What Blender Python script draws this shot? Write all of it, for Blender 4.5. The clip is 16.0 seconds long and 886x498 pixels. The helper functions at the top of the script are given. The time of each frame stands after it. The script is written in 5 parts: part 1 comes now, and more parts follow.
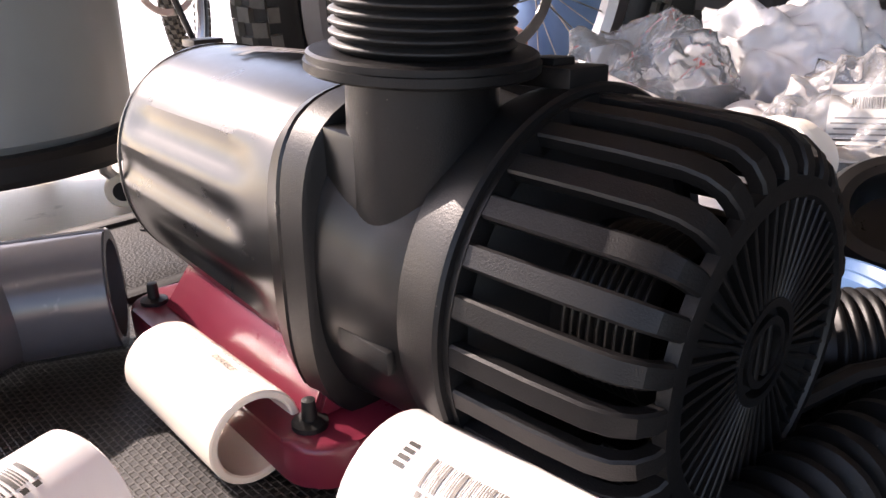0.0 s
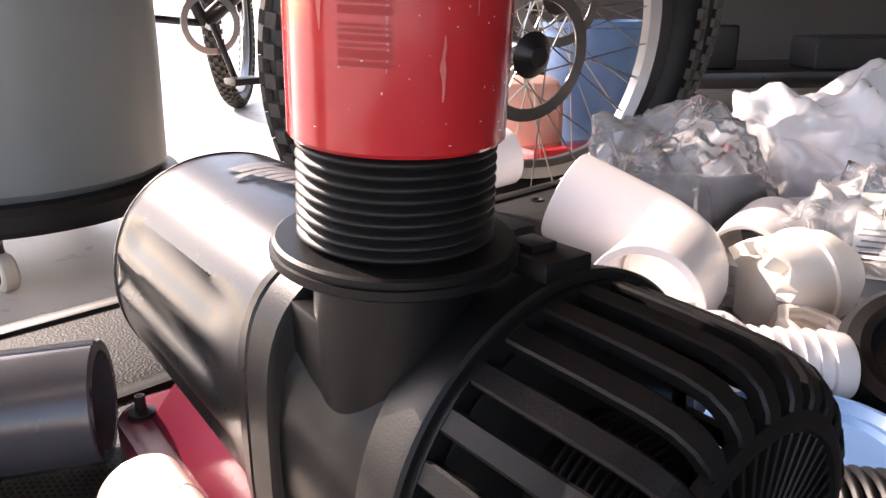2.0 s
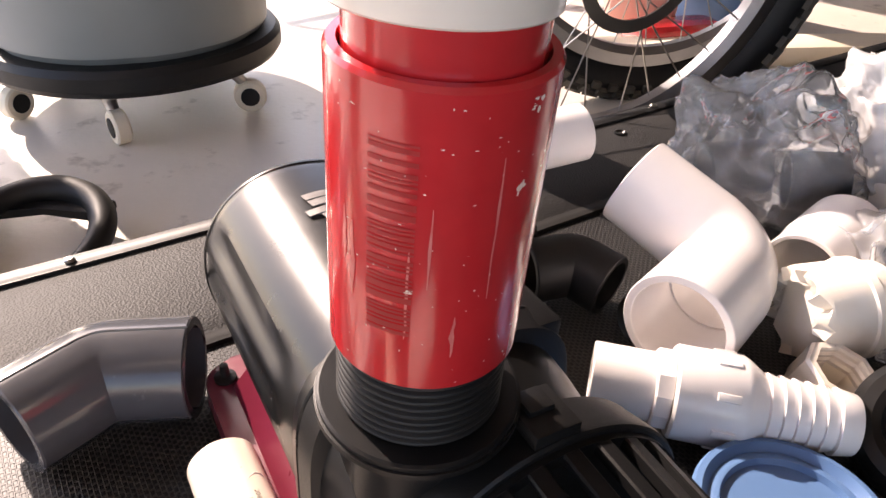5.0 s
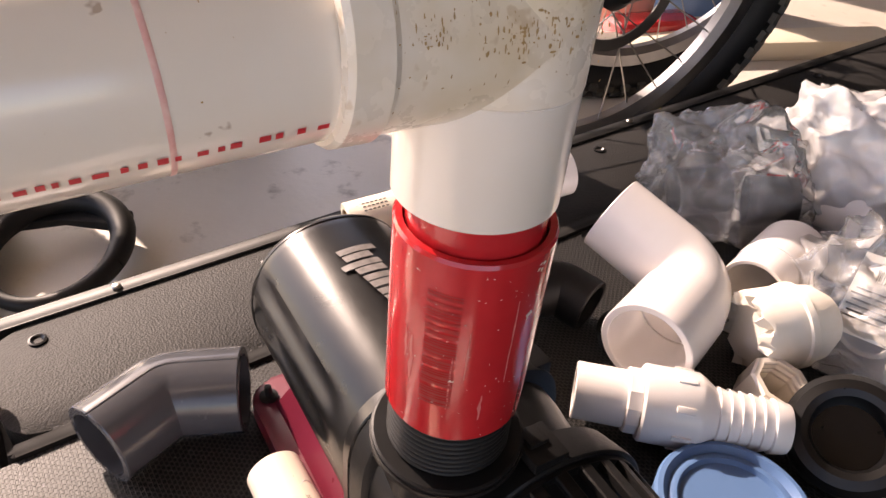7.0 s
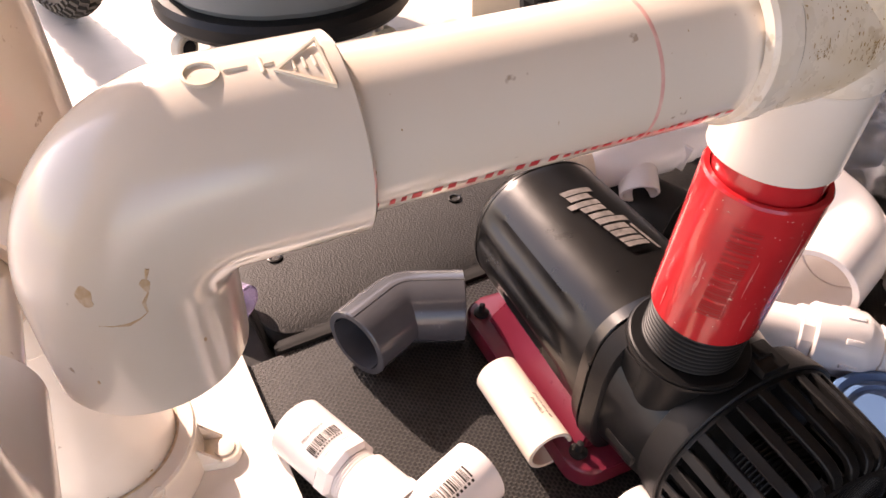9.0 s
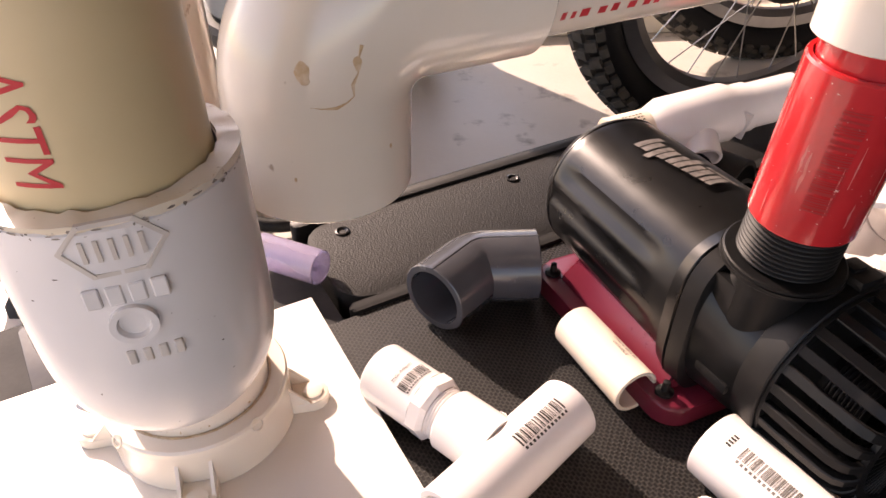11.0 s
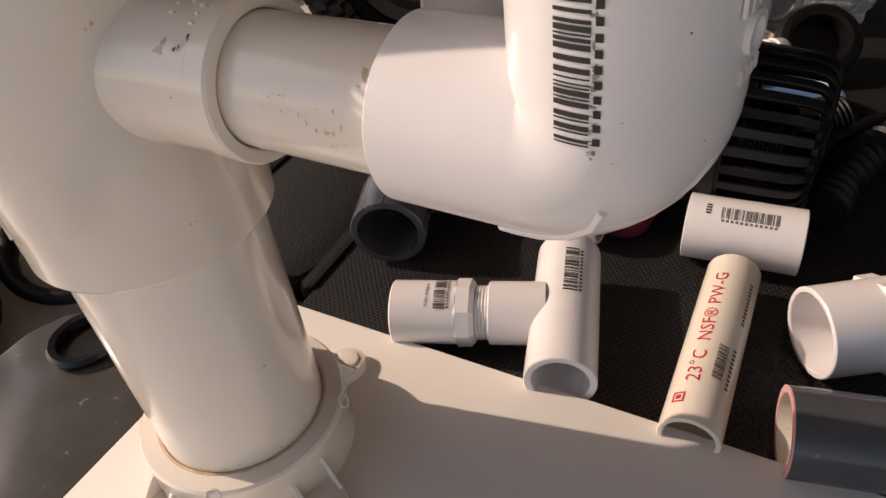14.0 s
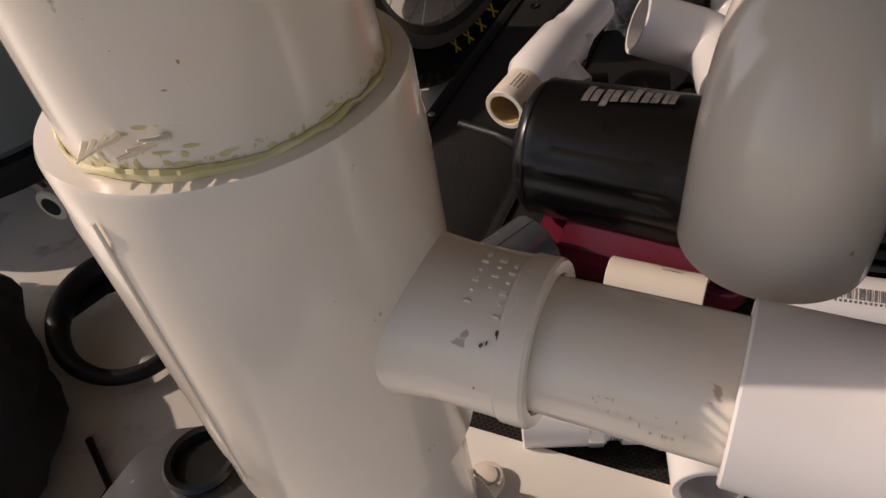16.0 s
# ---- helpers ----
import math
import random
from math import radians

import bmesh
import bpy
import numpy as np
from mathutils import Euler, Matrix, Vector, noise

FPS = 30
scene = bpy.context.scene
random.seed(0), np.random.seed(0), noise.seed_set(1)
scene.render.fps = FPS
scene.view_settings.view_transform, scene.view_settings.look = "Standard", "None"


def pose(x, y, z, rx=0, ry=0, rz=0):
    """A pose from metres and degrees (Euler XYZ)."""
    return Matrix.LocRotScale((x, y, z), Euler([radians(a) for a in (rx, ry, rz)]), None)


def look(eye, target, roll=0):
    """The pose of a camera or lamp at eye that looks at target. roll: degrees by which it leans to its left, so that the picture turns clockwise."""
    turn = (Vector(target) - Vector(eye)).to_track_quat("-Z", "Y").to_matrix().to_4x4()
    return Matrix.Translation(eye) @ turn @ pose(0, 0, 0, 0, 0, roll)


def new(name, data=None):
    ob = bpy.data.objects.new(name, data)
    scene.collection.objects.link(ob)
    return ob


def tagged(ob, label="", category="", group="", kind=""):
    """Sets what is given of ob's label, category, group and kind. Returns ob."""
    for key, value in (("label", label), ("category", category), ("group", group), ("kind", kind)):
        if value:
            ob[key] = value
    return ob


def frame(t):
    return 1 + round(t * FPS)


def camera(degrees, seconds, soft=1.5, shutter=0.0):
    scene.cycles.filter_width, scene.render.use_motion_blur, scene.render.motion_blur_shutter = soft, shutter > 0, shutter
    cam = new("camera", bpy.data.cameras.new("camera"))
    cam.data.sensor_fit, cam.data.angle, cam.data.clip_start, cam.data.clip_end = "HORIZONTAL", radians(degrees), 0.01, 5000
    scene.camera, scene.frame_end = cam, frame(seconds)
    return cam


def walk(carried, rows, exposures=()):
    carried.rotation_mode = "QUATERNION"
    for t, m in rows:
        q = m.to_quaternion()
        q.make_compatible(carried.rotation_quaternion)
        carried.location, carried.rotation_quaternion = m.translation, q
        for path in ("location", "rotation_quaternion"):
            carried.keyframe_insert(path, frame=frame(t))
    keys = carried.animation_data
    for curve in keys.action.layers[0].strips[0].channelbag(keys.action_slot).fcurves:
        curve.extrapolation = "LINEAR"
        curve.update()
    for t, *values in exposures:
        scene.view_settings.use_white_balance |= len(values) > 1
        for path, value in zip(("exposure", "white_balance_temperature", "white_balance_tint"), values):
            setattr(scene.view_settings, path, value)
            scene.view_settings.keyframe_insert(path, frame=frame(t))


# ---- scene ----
cam = camera(64.0, 16.0)
PATH = [
    (0, (-0.0005, 0.0084, 0.1585), (-0.0117, 0.9390, -0.2073), -2.42),
    (0.5, (0.0029, 0.0158, 0.1703), (-0.0022, 0.9532, -0.1779), -1.19),
    (1, (0.0100, 0.0203, 0.1781), (-0.0027, 0.9627, -0.1560), -0.68),
    (1.5, (0.0160, 0.0261, 0.1838), (-0.0106, 0.9704, -0.1443), -0.68),
    (2, (0.0180, 0.0332, 0.1961), (-0.0415, 0.9766, -0.1302), -0.97),
    (2.5, (0.0229, 0.0357, 0.2043), (-0.0771, 0.9728, -0.1304), -1.24),
    (3, (0.0298, 0.0389, 0.2136), (-0.1022, 0.9381, -0.2034), -0.86),
    (3.5, (0.0290, 0.0477, 0.2302), (-0.1335, 0.8999, -0.2672), -0.64),
    (4, (0.0293, 0.0501, 0.2489), (-0.1600, 0.8735, -0.2862), -0.17),
    (4.5, (0.0339, 0.0542, 0.2758), (-0.1497, 0.8717, -0.2700), 1.03),
    (7, (0.0231, 0.0143, 0.3803), (-0.1132, 0.8101, -0.2097), 2.34),
    (7.5, (-0.0003, -0.0028, 0.4012), (-0.1618, 0.7785, -0.2017), 1.80),
    (8, (-0.0212, -0.0226, 0.4176), (-0.2060, 0.7380, -0.2048), 1.08),
    (8.5, (-0.0460, -0.0546, 0.4233), (-0.2404, 0.6825, -0.2238), 0.73),
    (9, (-0.0628, -0.0701, 0.4253), (-0.2728, 0.6525, -0.2333), 0.57),
    (9.5, (-0.0718, -0.0874, 0.4122), (-0.2952, 0.6404, -0.2361), 0.18),
    (10, (-0.0822, -0.1019, 0.3952), (-0.3340, 0.6397, -0.2265), -1.40),
    (12.5, (-0.1418, -0.1781, 0.3697), (-0.2243, 0.5352, -0.1730), -2.12),
    (13, (-0.1824, -0.1842, 0.3654), (-0.1708, 0.5295, -0.1827), -3.57),
    (13.5, (-0.2229, -0.1802, 0.3614), (-0.1372, 0.5141, -0.2048), -5.29),
    (14, (-0.2692, -0.1666, 0.3477), (-0.1237, 0.5115, -0.2259), -7.99),
    (14.5, (-0.3001, -0.1441, 0.3518), (-0.1366, 0.5348, -0.2160), -10.81),
    (15, (-0.3095, -0.1146, 0.3681), (-0.1381, 0.5723, -0.1876), -11.94),
    (15.5, (-0.3225, -0.0932, 0.3856), (-0.1494, 0.5942, -0.1689), -11.38),
    (16, (-0.3303, -0.0801, 0.4235), (-0.1653, 0.5651, -0.1819), -10.73),
]

EXPOSURES = [(0.0, 2.03, 7000, 24), (1.5, 2.08, 7100, 24), (3.5, 2.08, 7200, 24), (4.5, 2.02, 7300, 24), (7.0, 1.72, 7900, 27), (8.5, 1.70, 8000, 31), (9.5, 1.85, 8000, 30), (10.0, 1.8, 8000, 29), (12.5, 0.88, 8000, 28), (13.0, 0.52, 8000, 26), (14.0, 0.15, 7700, 22), (15.5, -0.20, 7500, 21), (16.0, -0.20, 7500, 21)]
walk(cam, [(t, look(eye, target, roll)) for t, eye, target, roll in PATH], EXPOSURES)

# ---- light: sun from the open side, sky through the doorway
SUN_EL, SUN_HEAD = 33.0, 146.0  # degrees; heading counter-clockwise from +x
world = bpy.data.worlds.new("sky")
scene.world = world
world.use_nodes = True
sky = world.node_tree.nodes.new("ShaderNodeTexSky")
sky.sky_type, sky.sun_disc = "NISHITA", False
sky.sun_elevation, sky.sun_rotation = radians(SUN_EL), radians(90 - SUN_HEAD)
world.node_tree.links.new(sky.outputs[0], world.node_tree.nodes["Background"].inputs["Color"])
world.node_tree.nodes["Background"].inputs["Strength"].default_value = 0.15
sun = new("sun", bpy.data.lights.new("sun", "SUN"))
sun.data.energy, sun.data.angle, sun.data.color = 2.8, radians(0.6), (1.0, 0.93, 0.84)
sun.matrix_world = look((math.cos(radians(SUN_HEAD)), math.sin(radians(SUN_HEAD)), math.tan(radians(SUN_EL))), (0, 0, 0))


# ---------------------------------------------------------------- helpers
UP = Vector((0, 0, 1))


def frame_m(origin, zdir, xhint=(0, 0, 1)):
    """Matrix with its z axis along zdir and its x axis as near xhint as it goes."""
    zv = Vector(zdir).normalized()
    xv = Vector(xhint) - zv * Vector(xhint).dot(zv)
    if xv.length < 1e-6:
        xv = Vector((1, 0, 0)) - zv * zv.x
    xv.normalize()
    yv = zv.cross(xv)
    m = Matrix((xv, yv, zv)).transposed().to_4x4()
    return Matrix.Translation(origin) @ m


def finish(bm, smooth=30):
    bmesh.ops.recalc_face_normals(bm, faces=bm.faces)
    lim = radians(smooth)
    for f in bm.faces:
        f.smooth = True
    for e in bm.edges:
        if len(e.link_faces) == 2:
            e.smooth = e.calc_face_angle(0) < lim
    return bm


def part(name, bm, mat, parent=None, label="", smooth=30, m=None):
    finish(bm, smooth)
    me = bpy.data.meshes.new(name)
    bm.to_mesh(me)
    bm.free()
    me.materials.append(mat)
    ob = new(name, me)
    if parent is not None:
        ob.parent = parent
    if m is not None:
        ob.matrix_local = m
    if label:
        ob["label"] = label
    return ob


def thing(name, m, label, category, group="", kind=""):
    ob = new(name)
    ob.matrix_world = m
    return tagged(ob, label, category, group, kind)


def rings_mesh(rings, closed=False, cap=True):
    """Skin a list of rings (each a list of Vectors of equal length)."""
    bm = bmesh.new()
    vs = [[bm.verts.new(p) for p in r] for r in rings]
    n = len(rings[0])
    pairs = list(zip(vs, vs[1:])) + ([(vs[-1], vs[0])] if closed else [])
    for a, b in pairs:
        for i in range(n):
            j = (i + 1) % n
            bm.faces.new((a[i], a[j], b[j], b[i]))
    if cap and not closed:
        bm.faces.new(list(reversed(vs[0])))
        bm.faces.new(vs[-1])
    return bm


def lathe(profile, seg=48, closed=False, cap=True, bump=None):
    """Turn a profile of (radius, z) about z."""
    rings = []
    for k, (r, z) in enumerate(profile):
        ring = []
        for i in range(seg):
            a = 2 * math.pi * i / seg
            q = r * (bump(a, z) if bump else 1.0)
            ring.append(Vector((q * math.cos(a), q * math.sin(a), z)))
        rings.append(ring)
    return rings_mesh(rings, closed, cap)


def pipe_profile(ro, ri, length, ch=0.0006, z0=0.0):
    return [(ro - ch, z0), (ro, z0 + ch), (ro, z0 + length - ch), (ro - ch, z0 + length), (ri + ch, z0 + length), (ri, z0 + length - ch), (ri, z0 + ch), (ri + ch, z0)]


def pipe(ro, ri, length, seg=48, z0=0.0, ch=0.0006):
    return lathe(pipe_profile(ro, ri, length, ch, z0), seg, closed=True)


def sweep(path, seg=32, closed=False, cap=True):
    """Path of (centre, radius); rings carried along with parallel transport."""
    pts = [Vector(p) for p, _ in path]
    rings, nrm = [], None
    for i, (p, r) in enumerate(path):
        a = pts[max(i - 1, 0)]
        b = pts[min(i + 1, len(pts) - 1)]
        t = (b - a)
        if t.length < 1e-9:
            t = last
        t = t.normalized()
        last = t
        if nrm is None:
            nrm = t.orthogonal().normalized()
        nrm = (nrm - t * nrm.dot(t)).normalized()
        bi = t.cross(nrm)
        rings.append([pts[i] + r * (math.cos(2 * math.pi * k / seg) * nrm + math.sin(2 * math.pi * k / seg) * bi) for k in range(seg)])
    return rings_mesh(rings, closed, cap)


def bend_path(p0, corner, p1, rad, n=10):
    """Points from p0 to p1, rounded at the corner."""
    p0, c, p1 = Vector(p0), Vector(corner), Vector(p1)
    u, v = (p0 - c).normalized(), (p1 - c).normalized()
    half = u.angle(v) / 2
    d = rad / math.tan(half)
    a, b = c + u * d, c + v * d
    mid = c + (u + v).normalized() * (rad / math.sin(half))
    pts = []
    for i in range(n + 1):
        f = i / n
        ang = (a - mid).angle(b - mid) * f
        axis = (a - mid).cross(b - mid).normalized()
        pts.append(mid + Matrix.Rotation(ang, 3, axis) @ (a - mid))
    return [p0] + pts + [p1]


def hollow(path_pts, ro, ri, ro_of=None, seg=40):
    """Hollow tube along points; ro_of(s) may vary the outer radius with the way along (0..1)."""
    pts = [Vector(p) for p in path_pts]
    ln = [0.0]
    for a, b in zip(pts, pts[1:]):
        ln.append(ln[-1] + (b - a).length)
    tan = []
    for i in range(len(pts)):
        a, b = pts[max(i - 1, 0)], pts[min(i + 1, len(pts) - 1)]
        tan.append((b - a).normalized())
    nrm, fr = tan[0].orthogonal().normalized(), []
    for t in tan:
        nrm = (nrm - t * nrm.dot(t)).normalized()
        fr.append((nrm.copy(), t.cross(nrm)))

    def ring(i, r, off=0.0):
        n, b = fr[i]
        return [pts[i] + tan[i] * off + r * (math.cos(2 * math.pi * k / seg) * n + math.sin(2 * math.pi * k / seg) * b) for k in range(seg)]

    ch = 0.0008
    outer = []
    for i in range(len(pts)):
        r = ro_of(ln[i] / ln[-1]) if ro_of else ro
        if i == 0:
            outer += [ring(0, r - ch), ring(0, r, ch)]
        elif i == len(pts) - 1:
            outer += [ring(i, r, -ch), ring(i, r - ch)]
        else:
            outer.append(ring(i, r))
    inner = [ring(i, ri) for i in range(len(pts))]
    return rings_mesh(outer + inner[::-1], closed=True)


def box(sx, sy, sz, bevel=0.0, seg=2, at=(0, 0, 0)):
    bm = bmesh.new()
    bmesh.ops.create_cube(bm, size=1.0, matrix=Matrix.Translation(at) @ Matrix.Diagonal((sx, sy, sz, 1)))
    if bevel:
        bmesh.ops.bevel(bm, geom=list(bm.edges), offset=bevel, segments=seg, affect="EDGES", profile=0.6)
    return bm


def slab(outline, z0, z1, bevel=0.0, seg=2):
    """Upright prism over a plan outline (counter-clockwise list of x, y)."""
    bm = bmesh.new()
    lo = [bm.verts.new((x, y, z0)) for x, y in outline]
    hi = [bm.verts.new((x, y, z1)) for x, y in outline]
    n = len(lo)
    for i in range(n):
        j = (i + 1) % n
        bm.faces.new((lo[i], lo[j], hi[j], hi[i]))
    bm.faces.new(hi)
    bm.faces.new(lo[::-1])
    if bevel:
        top = [e for e in bm.edges if all(v in hi for v in e.verts)]
        bmesh.ops.bevel(bm, geom=top, offset=bevel, segments=seg, affect="EDGES", profile=0.5)
    return bm


def round_rect(x0, y0, x1, y1, r, n=5):
    pts = []
    for cx, cy, a0 in ((x1 - r, y0 + r, -90), (x1 - r, y1 - r, 0), (x0 + r, y1 - r, 90), (x0 + r, y0 + r, 180)):
        for k in range(n + 1):
            a = radians(a0 + 90 * k / n)
            pts.append((cx + r * math.cos(a), cy + r * math.sin(a)))
    return pts


def join_bm(a, b, m=None):
    """Append bmesh b, moved by m, to a."""
    me = bpy.data.meshes.new("tmp")
    if m is not None:
        b.transform(m)
    b.to_mesh(me)
    b.free()
    a.from_mesh(me)
    bpy.data.meshes.remove(me)
    return a


def text_bm(words, size, spacing=1.0):
    cu = bpy.data.curves.new("words", "FONT")
    cu.body, cu.size, cu.align_x, cu.align_y = words, size, "CENTER", "CENTER"
    cu.space_character = spacing
    cu.resolution_u = 2
    ob = bpy.data.objects.new("words", cu)
    scene.collection.objects.link(ob)
    dg = bpy.context.evaluated_depsgraph_get()
    me = bpy.data.meshes.new_from_object(ob.evaluated_get(dg))
    bm = bmesh.new()
    bm.from_mesh(me)
    bpy.data.meshes.remove(me)
    bpy.data.objects.remove(ob)
    bpy.data.curves.remove(cu)
    return bm


def bars_bm(rects):
    """Flat rectangles (x, y, width, height), from their lower left corners."""
    bm = bmesh.new()
    for x, y, w, h in rects:
        bm.faces.new([bm.verts.new(p) for p in ((x, y, 0), (x + w, y, 0), (x + w, y + h, 0), (x, y + h, 0))])
    return bm


def barcode_rects(w, h, seed=1, cx=0.0, cy=0.0, digits=True):
    rnd = random.Random(seed)
    out, x = [], -w / 2
    unit = w / 95
    while x < w / 2:
        bw = unit * rnd.choice((1, 1, 2, 3))
        out.append((cx + x, cy - h / 2, bw, h))
        x += bw + unit * rnd.choice((1, 1, 2, 3))
    if digits:
        dh = h * 0.2
        for i in range(12):
            out.append((cx - w / 2 + w * (i + 0.2) / 12, cy - h / 2 - dh * 1.5, w / 12 * 0.55, dh))
    return out


def wrap(bm, r, lift=0.00025, step=0.0025):
    """Lay a flat bmesh (x, y) on a cylinder along x of radius r; y = 0 is its top."""
    ys = [v.co.y for v in bm.verts]
    y = math.floor(min(ys) / step) * step
    while y < max(ys):
        bmesh.ops.bisect_plane(bm, geom=list(bm.verts) + list(bm.edges) + list(bm.faces), plane_co=(0, y, 0), plane_no=(0, 1, 0))
        y += step
    for v in bm.verts:
        a = v.co.y / r
        v.co = Vector((v.co.x, (r + lift) * math.sin(a), (r + lift) * math.cos(a)))
    return bm


def thread_profile(r0, z0, z1, n, depth, taper=0.0):
    """Outer profile with n rounded ridges."""
    out = []
    for i in range(n):
        a = z0 + (z1 - z0) * i / n
        w = (z1 - z0) / n
        q = r0 - taper * i / n
        out += [(q - depth, a), (q - depth * 0.25, a + w * 0.3), (q, a + w * 0.45), (q, a + w * 0.6), (q - depth * 0.25, a + w * 0.75), (q - depth, a + w * 0.98)]
    return out


def specks(r, a0, a1, z0, z1, n, size, seed, clump=0.0):
    """Many small uneven flecks lying on an upright tube of radius r, between two angles and heights."""
    rnd = random.Random(seed)
    bm = bmesh.new()
    am, zm = (a0 + a1) / 2, (z0 + z1) / 2
    for _ in range(n):
        a, z = rnd.uniform(a0, a1), rnd.uniform(z0, z1)
        if clump:
            a, z = rnd.gauss(am, (a1 - a0) * clump), rnd.gauss(zm, (z1 - z0) * clump)
        s = size * rnd.uniform(0.25, 1.0) ** 1.5
        st, k0 = rnd.uniform(0.6, 2.2), rnd.uniform(0, 6)
        pts = []
        for k in range(7):
            b = k0 + 2 * math.pi * k / 7
            q = s * rnd.uniform(0.55, 1.0)
            aa = radians(a) + q * math.cos(b) * st / r
            pts.append(bm.verts.new((r * math.cos(aa), r * math.sin(aa), z + q * math.sin(b) / st)))
        bm.faces.new(pts)
    return bm


# ---------------------------------------------------------------- materials
def rgb(hexa):
    c = [int(hexa[i:i + 2], 16) / 255 for i in (0, 2, 4)]
    return [x / 12.92 if x < 0.04045 else ((x + 0.055) / 1.055) ** 2.4 for x in c] + [1]


class Nodes:
    def __init__(self, name):
        self.mat = bpy.data.materials.new(name)
        self.mat.use_nodes = True
        self.t = self.mat.node_tree
        self.b = self.t.nodes["Principled BSDF"]
        self.co = self.t.nodes.new("ShaderNodeTexCoord").outputs["Object"]

    def n(self, kind, **kw):
        node = self.t.nodes.new(kind)
        for k, v in kw.items():
            if k in node.inputs:
                node.inputs[k].default_value = v
            else:
                setattr(node, k, v)
        return node

    def link(self, a, b):
        self.t.links.new(a, b)

    def noise(self, scale, detail=4, rough=0.6):
        n = self.n("ShaderNodeTexNoise", Scale=scale, Detail=detail, Roughness=rough)
        self.link(self.co, n.inputs["Vector"])
        return n.outputs["Fac"]

    def ramp(self, fac, stops):
        r = self.n("ShaderNodeValToRGB")
        el = r.color_ramp.elements
        while len(el) < len(stops):
            el.new(0.5)
        for e, (p, c) in zip(el, stops):
            e.position, e.color = p, c if len(c) == 4 else (*c, 1)
        self.link(fac, r.inputs["Fac"])
        return r.outputs["Color"]

    def mix(self, fac, a, b, blend="MIX"):
        m = self.n("ShaderNodeMix", data_type="RGBA", blend_type=blend)
        for sock, v in ((m.inputs[0], fac), (m.inputs[6], a), (m.inputs[7], b)):
            if isinstance(v, bpy.types.NodeSocket):
                self.link(v, sock)
            else:
                sock.default_value = v
        return m.outputs[2]

    def bump(self, fac, strength=0.2, dist=0.001, chain=None):
        b = self.n("ShaderNodeBump", Strength=strength, Distance=dist)
        self.link(fac, b.inputs["Height"])
        if chain is not None:
            self.link(chain, b.inputs["Normal"])
        self.link(b.outputs["Normal"], self.b.inputs["Normal"])
        return b.outputs["Normal"]

    def base(self, v):
        if isinstance(v, bpy.types.NodeSocket):
            self.link(v, self.b.inputs["Base Color"])
        else:
            self.b.inputs["Base Color"].default_value = v

    def rough(self, v):
        if isinstance(v, bpy.types.NodeSocket):
            self.link(v, self.b.inputs["Roughness"])
        else:
            self.b.inputs["Roughness"].default_value = v


def plastic(name, col, col2=None, rough=0.35, grain=900, gstr=0.05, spots=None, spec=0.5, wear=18, wear_amt=0.5, rvar=0.08):
    """Moulded plastic: cloudy tone, dust, fine grain; spots lays dark grime flecks."""
    k = Nodes(name)
    col2 = col2 or [c * 0.85 for c in col[:3]] + [1]
    cloud = k.ramp(k.noise(wear), [(0.35, (0, 0, 0)), (0.7, (1, 1, 1))])
    f = k.n("ShaderNodeMath", operation="MULTIPLY")
    k.link(cloud, f.inputs[0])
    f.inputs[1].default_value = wear_amt
    c = k.mix(f.outputs[0], col, col2)
    if spots:
        s = k.ramp(k.noise(spots[0], 3, 0.7), [(spots[1], (0, 0, 0)), (spots[1] + 0.04, (1, 1, 1))])
        g = k.n("ShaderNodeMath", operation="MULTIPLY")
        k.link(s, g.inputs[0])
        g.inputs[1].default_value = spots[3]
        c = k.mix(g.outputs[0], c, spots[2])
    k.base(c)
    r = k.n("ShaderNodeMapRange")
    k.link(k.noise(wear * 3.1), r.inputs["Value"])
    r.inputs["To Min"].default_value, r.inputs["To Max"].default_value = max(rough - rvar, 0.02), rough + rvar
    k.rough(r.outputs["Result"])
    k.b.inputs["Specular IOR Level"].default_value = spec
    k.bump(k.noise(grain, 2), gstr, 0.0004)
    return k.mat


PVC_NEW = plastic("white_pvc_new", rgb("eae5e3"), rgb("e0dad6"), 0.22, 500, 0.03, (140, 0.74, rgb("8a6a50"), 0.3))
PVC_CLEAN = plastic("white_pvc_smooth", rgb("e8e1d8"), rgb("e2d7c8"), 0.18, 400, 0.03, wear=14)
PVC_OLD = plastic("white_pvc_aged", rgb("ebe2d6"), rgb("e0d0bb"), 0.17, 400, 0.05, (90, 0.7, rgb("8b6234"), 0.55), wear=9)
PVC_CREAM = plastic("cream_pvc", rgb("eadfcf"), rgb("e0d1bb"), 0.2, 400, 0.03, (160, 0.74, rgb("8a6a50"), 0.3))
PVC_STAINED = plastic("white_pvc_grimy", rgb("ede4d7"), rgb("dccaa9"), 0.28, 300, 0.06, (70, 0.62, rgb("b5925e"), 0.35), wear=26, wear_amt=0.8)
PVC_DIRTY = plastic("white_pvc_stained", rgb("efe6da"), rgb("dcc8a6"), 0.34, 300, 0.06, (330, 0.64, rgb("9a7340"), 0.45), wear=22, wear_amt=0.75)
PVC_TAN = plastic("tan_cpvc", rgb("d9c49c"), rgb("c9b085"), 0.3, 400, 0.04)
PVC_GREY = plastic("grey_pvc", rgb("47484c"), rgb("56575b"), 0.16, 300, 0.04, (40, 0.68, rgb("8a8a8a"), 0.3))
BLACK = plastic("black_plastic", rgb("0f0f10"), rgb("151515"), 0.3, 1500, 0.06, (700, 0.74, rgb("9a938a"), 0.4), spec=0.4)
